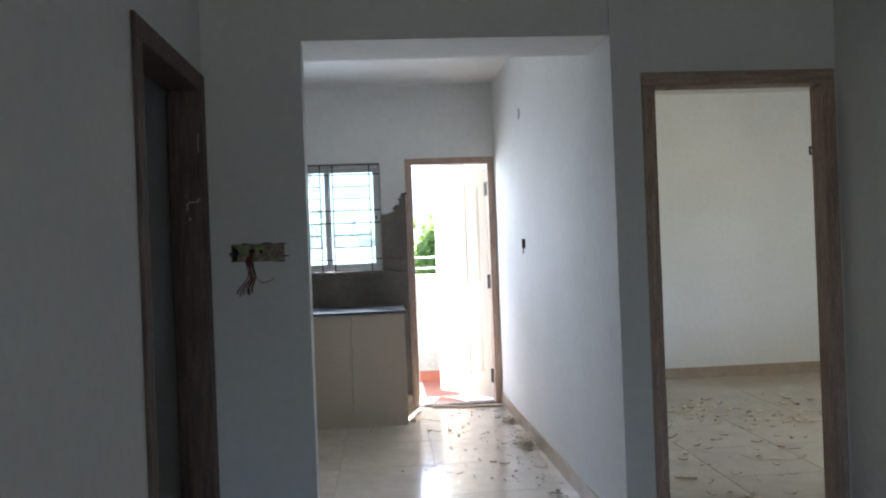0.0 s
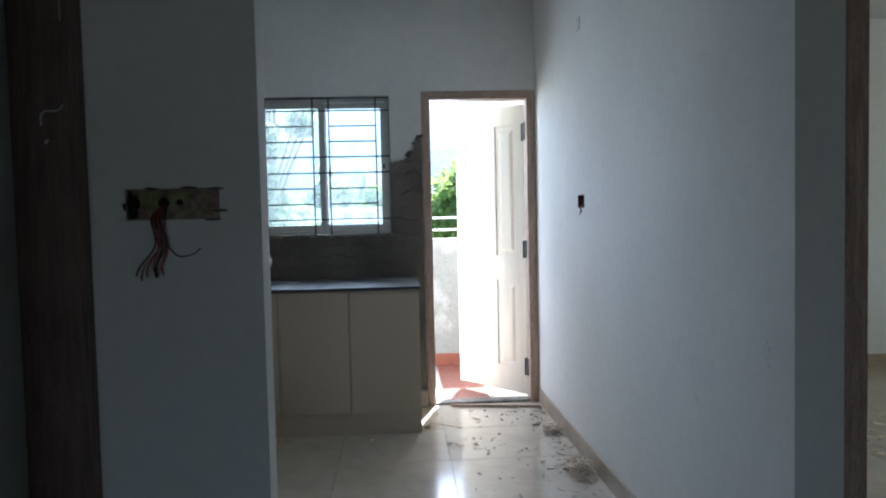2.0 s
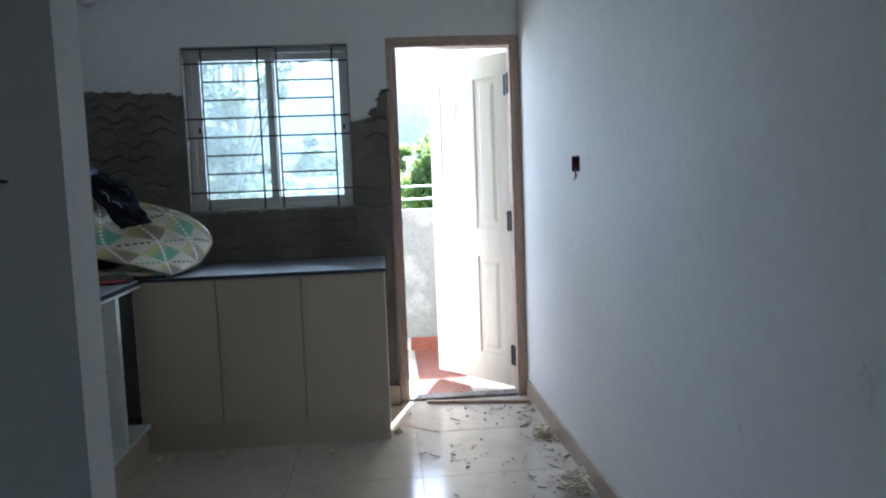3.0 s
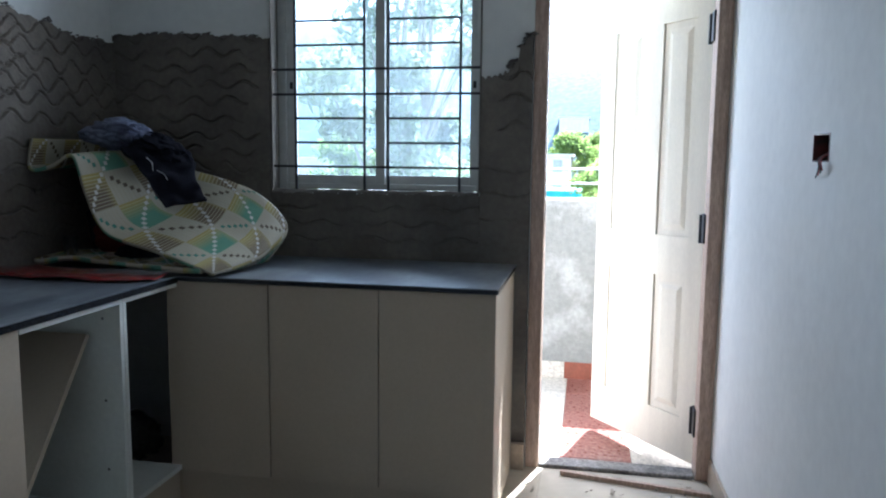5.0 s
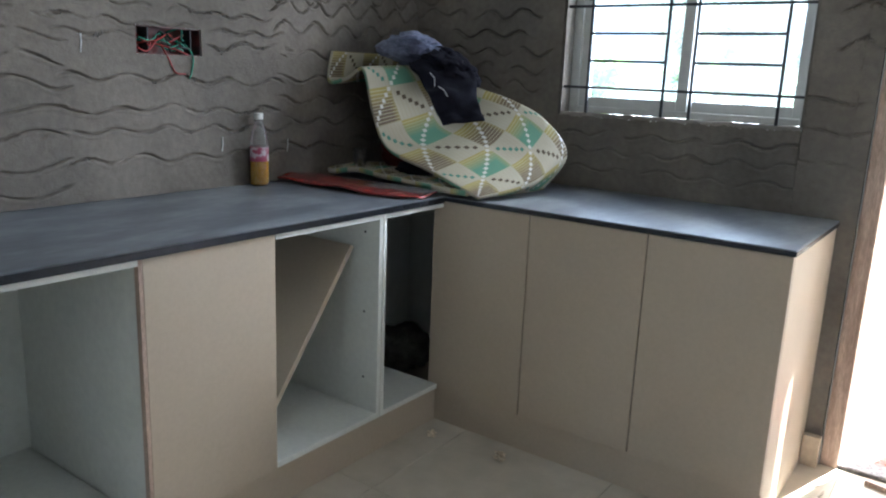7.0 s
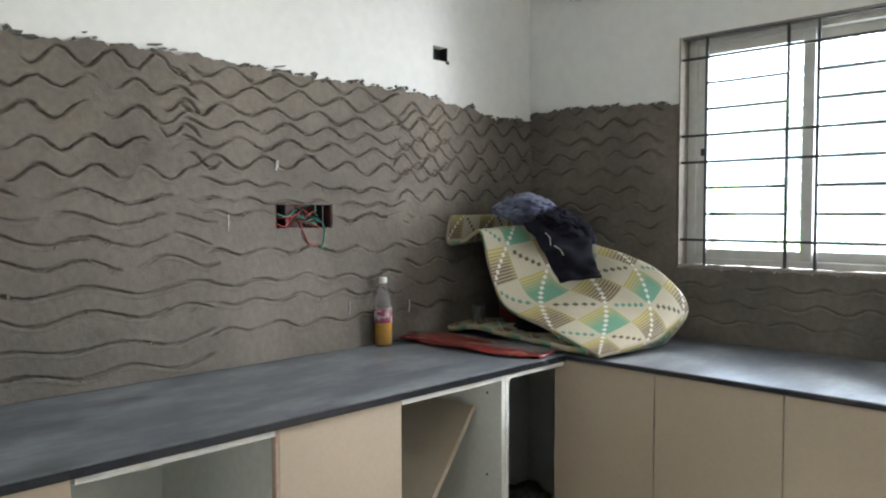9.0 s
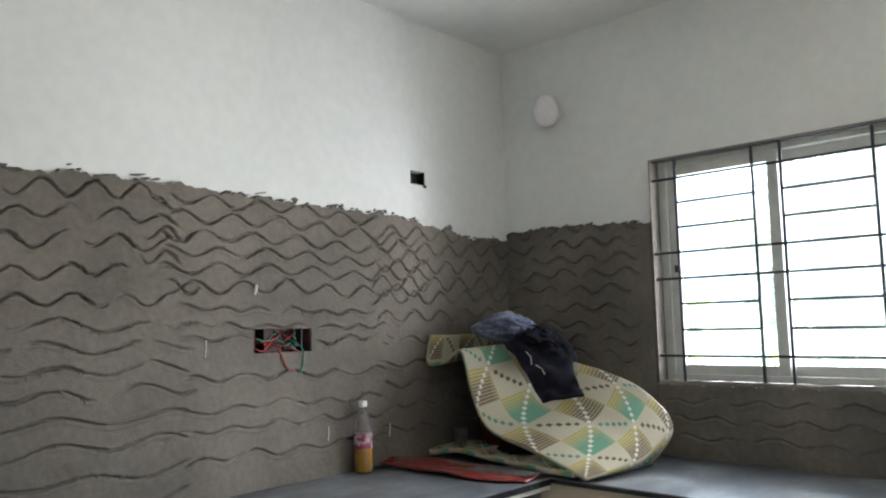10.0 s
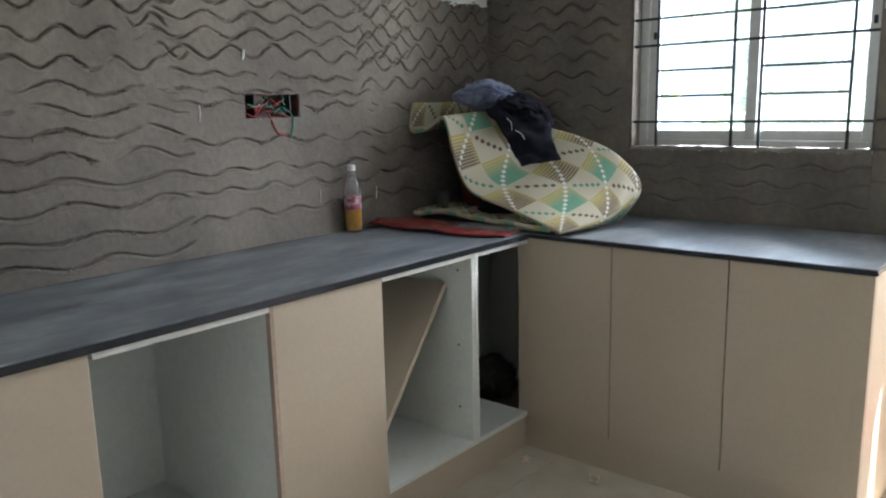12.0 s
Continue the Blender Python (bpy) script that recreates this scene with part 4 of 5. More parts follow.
SX = kx(6.0)
swt = thing("switch_box", (SX, (SW[0] + SW[1]) / 2, SW[2]), "small dark open switch box with loose wires in the kitchen wall", "switch box")
a, b, c, d = SW
part("box_shell", boxes((SX + 0.044, SX + 0.048, a, b, c, d), (SX, SX + 0.044, a, a + 0.003, c, d), (SX, SX + 0.044, b - 0.003, b, c, d), (SX, SX + 0.044, a + 0.003, b - 0.003, c, c + 0.003), (SX, SX + 0.044, a + 0.003, b - 0.003, d - 0.003, d)), M["box_red"], swt)
for i in range(4):
    y0 = a + 0.015 + 0.008 * i
    wire(swt, [(SX + 0.03, y0 + 0.02, c + 0.03), (SX - 0.01, y0, c + 0.01), (SX - 0.012, y0 - 0.008, c - 0.012), (SX - 0.01, y0 + 0.01 * (i - 1), c - 0.02 - 0.006 * i)], (M["wire_red"], M["wire_black"])[i % 2], 0.0018)
cp = thing("conduit_plug", (SX - 0.003, 6.0, 2.3), "small white putty patch over a conduit high on the wall", "putty patch")
bm = boxes((SX - 0.006, SX, 5.968, 6.033, 2.267, 2.337), bevel=0.003)
part("patch", bm, M["putty"], cp)
bb = thing("switch_box", (5.445, BY - 0.006, 2.19), "small dark switch box high on the bedroom wall", "switch box")
part("box_shell", boxes((5.385, 5.51, BY - 0.022, BY - 0.006, 2.15, 2.235), bevel=0.004), M["iron"], bb)
for x in (5.42, 5.475):
    part("socket", boxes((x - 0.02, x + 0.02, BY - 0.025, BY - 0.022, 2.172, 2.212), bevel=0.001), M["putty"], bb)

# unlit globe lamp on the wall
M["opal"] = material("opal plastic", (0.84, 0.79, 0.79), 0.15, second=(0.78, 0.73, 0.73), scale=5, grain_amount=0.03, bump=0)
lamp = thing("wall_lamp", (-0.265, KY1, 2.345), "white egg-shaped wall lamp switched off", "lamp")
prof = [(0.012, -0.074), (0.03, -0.069), (0.046, -0.056), (0.057, -0.036), (0.063, -0.012), (0.062, 0.012), (0.056, 0.035), (0.046, 0.055), (0.034, 0.068), (0.018, 0.075), (0.004, 0.077)]
part("globe", lathe(prof, (-0.265, KY1 - 0.072, 2.42), 32), M["opal"], lamp, "", True)
bm = bmesh.new()
tube(bm, [(-0.265, KY1, 2.42), (-0.265, KY1 - 0.03, 2.42)], 0.035, 20)
part("wall_plate", bm, M["opal"], lamp)

# ---- on the worktop ----
def mat_material():
    m = bpy.data.materials.new("woven plastic mat")
    m.use_nodes = True
    n, l = m.node_tree.nodes, m.node_tree.links
    b = n["Principled BSDF"]
    uv = n.new("ShaderNodeUVMap")
    mp = n.new("ShaderNodeMapping")
    l.new(uv.outputs[0], mp.inputs[0])
    cream, brown, green, straw = (0.52, 0.475, 0.36, 1), (0.17, 0.125, 0.085, 1), (0.16, 0.34, 0.235, 1), (0.44, 0.36, 0.13, 1)

    def put(sock, val):
        if isinstance(val, (int, float, tuple)):
            sock.default_value = val
        else:
            l.new(val, sock)

    def mix(fac, x, y):
        k = n.new("ShaderNodeMix")
        k.data_type = "RGBA"
        for s, val in ((0, fac), (6, x), (7, y)):
            put(k.inputs[s], val)
        return k.outputs[2]

    def arith(op, a, b=0.0):
        k = n.new("ShaderNodeMath")
        k.operation = op
        put(k.inputs[0], a)
        put(k.inputs[1], b)
        return k.outputs[0]

    sep = n.new("ShaderNodeSeparateXYZ")
    l.new(mp.outputs[0], sep.inputs[0])
    p, q = (arith("ADD", arith("MULTIPLY", sep.outputs[k], 8.4), 1.0) for k in (0, 1))
    fp, fq = arith("FRACT", p), arith("FRACT", q)
    odd_p, odd_q = arith("GREATER_THAN", arith("FRACT", arith("MULTIPLY", p, 0.5)), 0.5), arith("GREATER_THAN", arith("FRACT", arith("MULTIPLY", q, 0.5)), 0.5)
    plain = arith("COMPARE", arith("ADD", odd_p, odd_q), 1.0)
    # fine pleats across the plain squares, stripes in the brown ones
    pleat = arith("GREATER_THAN", arith("FRACT", arith("MULTIPLY", q, 8.0)), 0.72)
    cream_p = mix(pleat, cream, (0.5, 0.45, 0.33, 1))
    stripe = arith("GREATER_THAN", arith("FRACT", arith("MULTIPLY", p, 11.0)), 0.68)
    brown_s = mix(stripe, brown, (0.42, 0.37, 0.25, 1))
    col = mix(odd_p, green, brown_s)
    # gold shading off from one side of each coloured square
    edge = n.new("ShaderNodeMapRange")
    edge.inputs[1].default_value, edge.inputs[2].default_value = 0.55, 0.08
    l.new(fp, edge.inputs[0])
    edge_2 = n.new("ShaderNodeMapRange")
    edge_2.inputs[1].default_value, edge_2.inputs[2].default_value = 0.8, 1.0
    l.new(fq, edge_2.inputs[0])
    gold = mix(stripe, straw, (0.56, 0.5, 0.28, 1))
    col = mix(arith("MAXIMUM", edge.outputs[0], arith("MULTIPLY", edge_2.outputs[0], 0.6)), col, gold)
    base = mix(plain, col, cream_p)
    # chains of small diamonds: white through the coloured squares, dark through the plain ones
    def chain(across, along, width):
        off = arith("DIVIDE", arith("PINGPONG", across, 1.0), width)
        step = arith("DIVIDE", arith("PINGPONG", arith("MULTIPLY", along, 3.5), 0.5), 0.42)
        return arith("LESS_THAN", arith("ADD", off, step), 1.0)

    total, gap = arith("ADD", p, q), arith("ADD", arith("SUBTRACT", p, q), 40.0)
    white = chain(arith("ADD", total, 1.0), gap, 0.11)
    dark = arith("MULTIPLY", chain(arith("ADD", gap, 1.0), total, 0.13), arith("LESS_THAN", arith("ABSOLUTE", arith("SUBTRACT", fp, 0.5)), 0.34))
    base = mix(white, base, (0.72, 0.7, 0.64, 1))
    base = mix(arith("MULTIPLY", dark, plain), base, mix(odd_p, (0.1, 0.26, 0.2, 1), (0.13, 0.1, 0.07, 1)))
    l.new(base, b.inputs["Base Color"])
    b.inputs["Roughness"].default_value = 0.27
    fw = n.new("ShaderNodeTexWave")
    fw.inputs["Scale"].default_value = 60
    fw.bands_direction = "X"
    l.new(uv.outputs[0], fw.inputs[0])
    bp = n.new("ShaderNodeBump")
    bp.inputs["Strength"].default_value, bp.inputs["Distance"].default_value = 0.5, 0.002
    wr = n.new("ShaderNodeTexNoise")
    wr.inputs["Scale"].default_value, wr.inputs["Detail"].default_value = 22, 3
    l.new(uv.outputs[0], wr.inputs[0])
    l.new(arith("ADD", fw.outputs["Fac"], arith("MULTIPLY", wr.outputs[0], 3.5)), bp.inputs["Height"])
    l.new(bp.outputs[0], b.inputs["Normal"])
    return m


M["mat"] = mat_material()


def spline(pts, t):
    """Catmull-Rom through pts, t from 0 to 1."""
    x = t * (len(pts) - 1)
    i = min(int(x), len(pts) - 2)
    f = x - i
    p0, p1, p2, p3 = pts[max(i - 1, 0)], pts[i], pts[i + 1], pts[min(i + 2, len(pts) - 1)]
    return 0.5 * ((2 * p1) + (p2 - p0) * f + (2 * p0 - 5 * p1 + 4 * p2 - p3) * f * f + (3 * p1 - p0 - 3 * p2 + p3) * f ** 3)


def drape(front, middle, back, nu=70, nv=36, thick=0.014, ripple=0.004, size=(1.2, 0.55), seed=0):
    """A thick flexible sheet through three guide lines."""
    F, C, B = ([Vector(p) for p in q] for q in (front, middle, back))
    grid = []
    for i in range(nu):
        s = i / (nu - 1)
        rail = [spline(F, s), spline(C, s), spline(B, s)]
        grid.append([spline(rail, j / (nv - 1)) for j in range(nv)])
    bm = bmesh.new()
    uvl = bm.loops.layers.uv.new("UVMap")
    lay = [[], []]
    uvs = {}
    for i in range(nu):
        for side in (0, 1):
            lay[side].append([])
        for j in range(nv):
            a = grid[min(i + 1, nu - 1)][j] - grid[max(i - 1, 0)][j]
            b = grid[i][min(j + 1, nv - 1)] - grid[i][max(j - 1, 0)]
            nrm = a.cross(b).normalized()
            r = ripple * noise.noise((i * 0.12 + seed, j * 0.15, seed))
            for side, off in ((0, r + thick / 2), (1, r - thick / 2)):
                v = bm.verts.new(grid[i][j] + nrm * off)
                uvs[v] = (i / (nu - 1) * size[0], j / (nv - 1) * size[1])
                lay[side][i].append(v)
    fs = []
    for i in range(nu - 1):
        for j in range(nv - 1):
            for side in (0, 1):
                L = lay[side]
                q = (L[i][j], L[i + 1][j], L[i + 1][j + 1], L[i][j + 1])
                fs.append(bm.faces.new(q if side == 0 else q[::-1]))
    T, D = lay
    for i in range(nu - 1):
        for j in (0, nv - 1):
            bm.faces.new((T[i][j], T[i + 1][j], D[i + 1][j], D[i][j]))
    for j in range(nv - 1):
        for i in (0, nu - 1):
            bm.faces.new((T[i][j], T[i][j + 1], D[i][j + 1], D[i][j]))
    bmesh.ops.recalc_face_normals(bm, faces=bm.faces)
    for f in bm.faces:
        for lp in f.loops:
            lp[uvl].uv = uvs[lp.vert]
    return bm


floor_mat = thing("folded_mat", (0.0, 6.75, CT), "cream green and brown woven plastic mat folded on the worktop", "mat")
part("upper_fold", drape(
    [(-0.53, 6.585, 1.405), (-0.535, 6.57, 1.29), (-0.43, 6.56, 1.298), (-0.335, 6.555, 1.335), (-0.285, 6.55, 1.19), (-0.2, 6.55, 1.045), (0.0, 6.54, 0.985), (0.15, 6.53, 0.94), (0.25, 6.513, 0.915), (0.21, 6.55, 0.909)],
    [(-0.53, 6.80, 1.405), (-0.535, 6.80, 1.30), (-0.42, 6.80, 1.325), (-0.29, 6.80, 1.355), (-0.19, 6.80, 1.25), (-0.09, 6.79, 1.14), (0.10, 6.78, 1.09), (0.24, 6.77, 1.03), (0.33, 6.74, 0.96), (0.26, 6.75, 0.909)],
    [(-0.53, 7.00, 1.41), (-0.535, 7.00, 1.31), (-0.40, 7.00, 1.345), (-0.25, 7.00, 1.37), (-0.17, 7.00, 1.33), (-0.10, 6.98, 1.285), (0.10, 6.97, 1.235), (0.26, 6.95, 1.17), (0.36, 6.95, 1.05), (0.28, 6.93, 0.909)],
    nu=90, seed=1), M["mat"], floor_mat, "", True)
part("lower_fold", drape(
    [(-0.535, 6.57, 0.925), (-0.42, 6.60, 0.935), (-0.2, 6.56, 0.93), (0.0, 6.53, 0.925), (0.2, 6.52, 0.918)],
    [(-0.54, 6.72, 0.935), (-0.42, 6.75, 0.94), (-0.2, 6.72, 0.94), (0.0, 6.70, 0.935), (0.2, 6.68, 0.925)],
    [(-0.54, 6.93, 0.915), (-0.42, 6.93, 0.92), (-0.2, 6.92, 0.92), (0.0, 6.90, 0.92), (0.22, 6.86, 0.915)], nu=40, nv=14, thick=0.02, ripple=0.01, seed=5), M["mat"], floor_mat, "", True)


def cloth_fibre(name, colour, second):
    m = material(name, colour, 0.95, second=second, scale=9, grain=60, grain_amount=0.2, bump=0.3, bump_scale=350)
    m.node_tree.nodes["Principled BSDF"].inputs["Specular IOR Level"].default_value = 0.15
    return m


M["denim"] = cloth_fibre("faded blue denim", (0.25, 0.28, 0.38), (0.1, 0.11, 0.17))
M["black_cloth"] = cloth_fibre("black cotton", (0.007, 0.007, 0.012), (0.014, 0.014, 0.021))
M["maroon"] = cloth_fibre("dark red cloth", (0.11, 0.02, 0.018), (0.06, 0.012, 0.012))
jeans = tagged(new("denim_trousers", mesh_of(blob((-0.27, 6.82, 1.43), (0.135, 0.11, 0.062), 4, 0.26, 1.5, 5), "denim_trousers", M["denim"], True)), "crumpled faded blue denim trousers heaped on the mat", "trousers")
shirt = thing("black_shirt", (0.0, 6.78, 1.2), "black shirt with thin white trim draped over the mat", "shirt")
part("body", blob((-0.08, 6.85, 1.36), (0.13, 0.12, 0.062), 9, 0.28, 1.5, 5, Matrix.Rotation(radians(22), 3, "Y")), M["black_cloth"], shirt, "", True)
part("hanging_sleeve", drape(
    [(-0.17, 6.70, 1.37), (-0.10, 6.68, 1.32), (-0.05, 6.67, 1.255), (0.005, 6.66, 1.19), (0.04, 6.655, 1.145)],
    [(-0.13, 6.78, 1.39), (-0.03, 6.75, 1.33), (0.02, 6.73, 1.265), (0.06, 6.71, 1.205), (0.095, 6.70, 1.16)],
    [(-0.05, 6.90, 1.39), (0.05, 6.84, 1.33), (0.09, 6.80, 1.265), (0.125, 6.77, 1.205), (0.16, 6.76, 1.17)], nu=40, nv=20, thick=0.016, ripple=0.03, seed=7), M["black_cloth"], shirt, "", True)
for k, pts in enumerate((((-0.045, 6.675, 1.335), (-0.02, 6.672, 1.315), (-0.015, 6.668, 1.285)), ((0.0, 6.672, 1.285), (0.03, 6.67, 1.272), (0.045, 6.67, 1.25)))):
    bm = bmesh.new()
    tube(bm, pts, 0.0012, 6)
    part("trim", bm, M["putty"], shirt, "thin white piping")
tagged(new("red_bag", mesh_of(blob((-0.30, 6.80, 1.03), (0.11, 0.1, 0.125), 12, 0.22, 1.6, 4), "red_bag", M["maroon"], True)), "dark red cloth bag tucked under the mat", "bag")
M["navy"] = cloth_fibre("dark navy cotton", (0.012, 0.012, 0.022), (0.02, 0.02, 0.034))
tagged(new("dark_cloth", mesh_of(blob((-0.40, 6.95, 1.09), (0.14, 0.12, 0.2), 23, 0.3, 1.7, 5), "dark_cloth", M["navy"], True)), "dark navy cloth stuffed behind the folded mat", "cloth")
tagged(new("rag", mesh_of(blob((-0.14, 6.66, 0.962), (0.09, 0.05, 0.035), 15, 0.35, 2.4, 4), "rag", M["black_cloth"], True)), "dark crumpled rag under the mat", "rag")

M["plastic_red"] = material("shiny red plastic", (0.27, 0.028, 0.025), 0.14, second=(0.17, 0.045, 0.04), scale=14, contrast=(0.4, 0.65), grain_amount=0.15, bump=0.25, bump_scale=25, coat=0.4)
M["plastic_clear"] = glass("clear plastic", (0.95, 0.96, 0.95), 0.08)
n, l = M["plastic_clear"].node_tree.nodes, M["plastic_clear"].node_tree.links
haze, df, veil = n.new("ShaderNodeBsdfTranslucent"), n.new("ShaderNodeBsdfDiffuse"), n.new("ShaderNodeMixShader")
both = n.new("ShaderNodeMixShader")
haze.inputs[0].default_value = df.inputs[0].default_value = (0.8, 0.8, 0.78, 1)
l.new(haze.outputs[0], both.inputs[1])
l.new(df.outputs[0], both.inputs[2])
veil.inputs[0].default_value = 0.1
l.new(n["Material Output"].inputs[0].links[0].from_socket, veil.inputs[1])
l.new(both.outputs[0], veil.inputs[2])
l.new(veil.outputs[0], n["Material Output"].inputs[0])
sheet = thing("plastic_sheet", (-0.27, 6.46, CT), "shiny red plastic sheet lying flat on the worktop", "plastic sheet")
part("sheet", drape(
    [(-0.53, 6.29, 0.918), (-0.40, 6.305, 0.914), (-0.2, 6.31, 0.91), (0.0, 6.33, 0.908), (0.092, 6.39, 0.907)],
    [(-0.53, 6.37, 0.93), (-0.40, 6.39, 0.924), (-0.2, 6.40, 0.915), (0.0, 6.42, 0.912), (0.085, 6.46, 0.908)],
    [(-0.53, 6.50, 0.912), (-0.40, 6.51, 0.912), (-0.2, 6.51, 0.912), (-0.02, 6.51, 0.91), (0.075, 6.515, 0.908)], nu=44, nv=14, thick=0.006, ripple=0.012, seed=21), M["plastic_red"], sheet, "", True)
part("clear_end", drape(
    [(-0.16, 6.362, 0.922), (-0.02, 6.40, 0.918), (0.1, 6.455, 0.915)], [(-0.15, 6.44, 0.928), (0.0, 6.47, 0.924), (0.095, 6.49, 0.917)], [(-0.14, 6.5, 0.922), (0.0, 6.51, 0.92), (0.09, 6.52, 0.915)],
    nu=30, nv=10, thick=0.002, ripple=0.014, seed=33), M["plastic_clear"], sheet, "clear plastic end", True)

# bottle
bx, by = -0.515, 6.19
bottle = thing("juice_bottle", (bx, by, CT), "clear plastic bottle with yellow juice and a printed label", "bottle")
M["juice"] = material("orange juice", (0.85, 0.4, 0.01), 0.25, second=(0.7, 0.45, 0.06), scale=30, bump=0)
M["label"] = material("printed label", (0.5, 0.45, 0.46), 0.4, second=(0.32, 0.06, 0.1), scale=38, contrast=(0.45, 0.55), bump=0)
M["cap"] = material("white cap", (0.75, 0.74, 0.7), 0.4, scale=10, bump=0)
part("shell", lathe([(0.030, 0.0), (0.034, 0.006), (0.034, 0.12), (0.035, 0.15), (0.034, 0.17), (0.029, 0.195), (0.019, 0.22), (0.0135, 0.235), (0.0135, 0.246)], (bx, by, CT + 0.001), 26), M["plastic_clear"], bottle, "", True)
part("juice", lathe([(0.029, 0.003), (0.0334, 0.007), (0.0334, 0.092), (0.031, 0.094)], (bx, by, CT + 0.001), 26), M["juice"], bottle, "yellow-orange juice", True)
part("label", lathe([(0.0346, 0.09), (0.0348, 0.091), (0.0348, 0.142), (0.0346, 0.143)], (bx, by, CT + 0.001), 26), M["label"], bottle, "red and white printed label", True)
part("cap", lathe([(0.0155, 0.243), (0.016, 0.245), (0.016, 0.262), (0.0145, 0.265)], (bx, by, CT + 0.001), 20), M["cap"], bottle, "white screw cap", True)
cup = thing("plastic_cup", (-0.44, 6.66, CT), "small clear plastic cup beside the mat", "cup")
part("cup_wall", lathe([(0.022, 0.045), (0.025, 0.05), (0.03, 0.118), (0.031, 0.12), (0.029, 0.119), (0.023, 0.05)], (-0.44, 6.66, CT), 20), M["plastic_clear"], cup, "", True)

# loose board in the open cabinet, dark bag in the corner cabinet
board = thing("loose_board", (-0.25, 5.93, ZB + BT), "loose beige laminate board leaning inside the open cabinet", "board")
ang = math.atan2(0.572, 0.425)
bmx = Matrix.Translation((0, 5.744, ZB + BT + 0.012)) @ Matrix.Rotation(ang, 4, "X")
part("panel", boxes((-0.53, -0.02, 0, 0.715, -0.009, 0.009), bevel=0.001, m=bmx), M["laminate"], board)
M["sack"] = cloth_fibre("dark grey sacking", (0.17, 0.17, 0.14), (0.07, 0.068, 0.06))
tagged(new("black_bag", mesh_of(blob((-0.36, 6.86, 0.1), (0.15, 0.14, 0.1), 31, 0.35, 2.0, 4), "black_bag", M["sack"], True)), "dark crumpled bag on the floor behind the corner cabinet", "bag")
for z in (0.28, 0.52, 0.8):
    for x in (0.03,):
        bm = bmesh.new()
        tube(bm, [(x, 6.197 - BT - 0.0006, z), (x, 6.197 - BT + 0.002, z)], 0.0045, 8)
        ob = [o for o in bpy.data.objects if o.name.startswith("base_cabinet") and o.get("label", "").startswith("open white base cabinet with a loose")][0]
        part("hinge_hole", bm, M["dark"], ob, "small dark hinge screw hole")
# a dark unfinished edge on the closed door beside the open cabinet
ob = [o for o in bpy.data.objects if o.name.startswith("base_cabinet") and "between open ones" in o.get("label", "")][0]
part("edge_strip", boxes((CX - 0.018, CX + 0.0005, 5.302, 5.3125, ZB - 0.001, ZT - 0.004)), M["wood"], ob, "bare brown board edge")

rose = thing("ceiling_rose", (1.548, 6.015, H - 0.02), "small white round ceiling plate over the passage", "ceiling plate")
part("plate", lathe([(0.055, 0.0), (0.055, -0.006), (0.045, -0.014), (0.01, -0.018)], (1.548, 6.015, H), 24), M["cap"], rose, "", True)
M["smudge"] = material("dull putty smudge", (0.71, 0.71, 0.68), 0.8, second=(0.76, 0.76, 0.73), scale=30)
for y, z, ww, hh in ((4.02, 0.93, 0.03, 0.045), (4.5, 0.69, 0.014, 0.02)):
    part("putty_stain", blob((kx(y), y, z), (0.0007, ww, hh), y * 5, 0.4, 1.8, 3), M["smudge"], bpy.data.objects["wall_partition"], "dull putty patch")
for ob in bpy.data.objects:
    if ob.parent is None and ob.name.split(".")[0] in ("folded_mat", "plastic_sheet", "denim_trousers", "black_shirt", "red_bag", "rag", "dark_cloth"):
        ob.location.z -= 0.006
        if ob.name.startswith(("denim", "black_shirt")):
            ob.location.x -= 0.055

# ---- debris ----
M["shaving"] = material("wood shaving", (0.7, 0.6, 0.45), 0.8, second=(0.45, 0.36, 0.25), scale=30, grain=90, grain_amount=0.2, bump=0.0, island_vary=0.3)
M["chip"] = material("plaster and bark chips", (0.48, 0.43, 0.36), 0.9, second=(0.34, 0.29, 0.23), scale=25, grain=80, grain_amount=0.2, bump=0.0, island_vary=0.45)


def chips(rng, spots, count, size, lift=0.0):
    """Small irregular flakes lying on the floor around spots (x, y, spread)."""
    bm = bmesh.new()
    sp = np.array(spots)
    for _ in range(count):
        s = sp[rng.integers(0, len(sp))]
        x, y = s[0] + rng.normal() * s[2], s[1] + rng.normal() * s[3]
        if x > 2.125 and y < 7.17 and y > 3.97 and x < 2.31:
            continue
        a = rng.random() * 6.283
        L, W, T = size * (0.3 + 1.9 * rng.random() ** 3), size * (0.15 + 0.55 * rng.random() ** 2), size * (0.06 + 0.3 * rng.random() ** 3)
        z = lift * rng.random() ** 2
        ca, sa = math.cos(a), math.sin(a)
        ring = []
        curl = rng.random() * size * 0.5
        for k in range(5):
            t = 2 * math.pi * k / 5
            px, py = math.cos(t) * L * (0.7 + 0.5 * rng.random()), math.sin(t) * W * (0.7 + 0.5 * rng.random())
            ring.append((x + px * ca - py * sa, y + px * sa + py * ca, z + curl * abs(px) / max(L, 1e-4)))
        lo = [bm.verts.new((p[0], p[1], p[2] + 0.0003)) for p in ring]
        hi = [bm.verts.new((p[0], p[1], p[2] + T)) for p in ring]
        bm.faces.new(hi)
        for k in range(5):
            bm.faces.new((lo[k], lo[(k + 1) % 5], hi[(k + 1) % 5], hi[k]))
    return bm


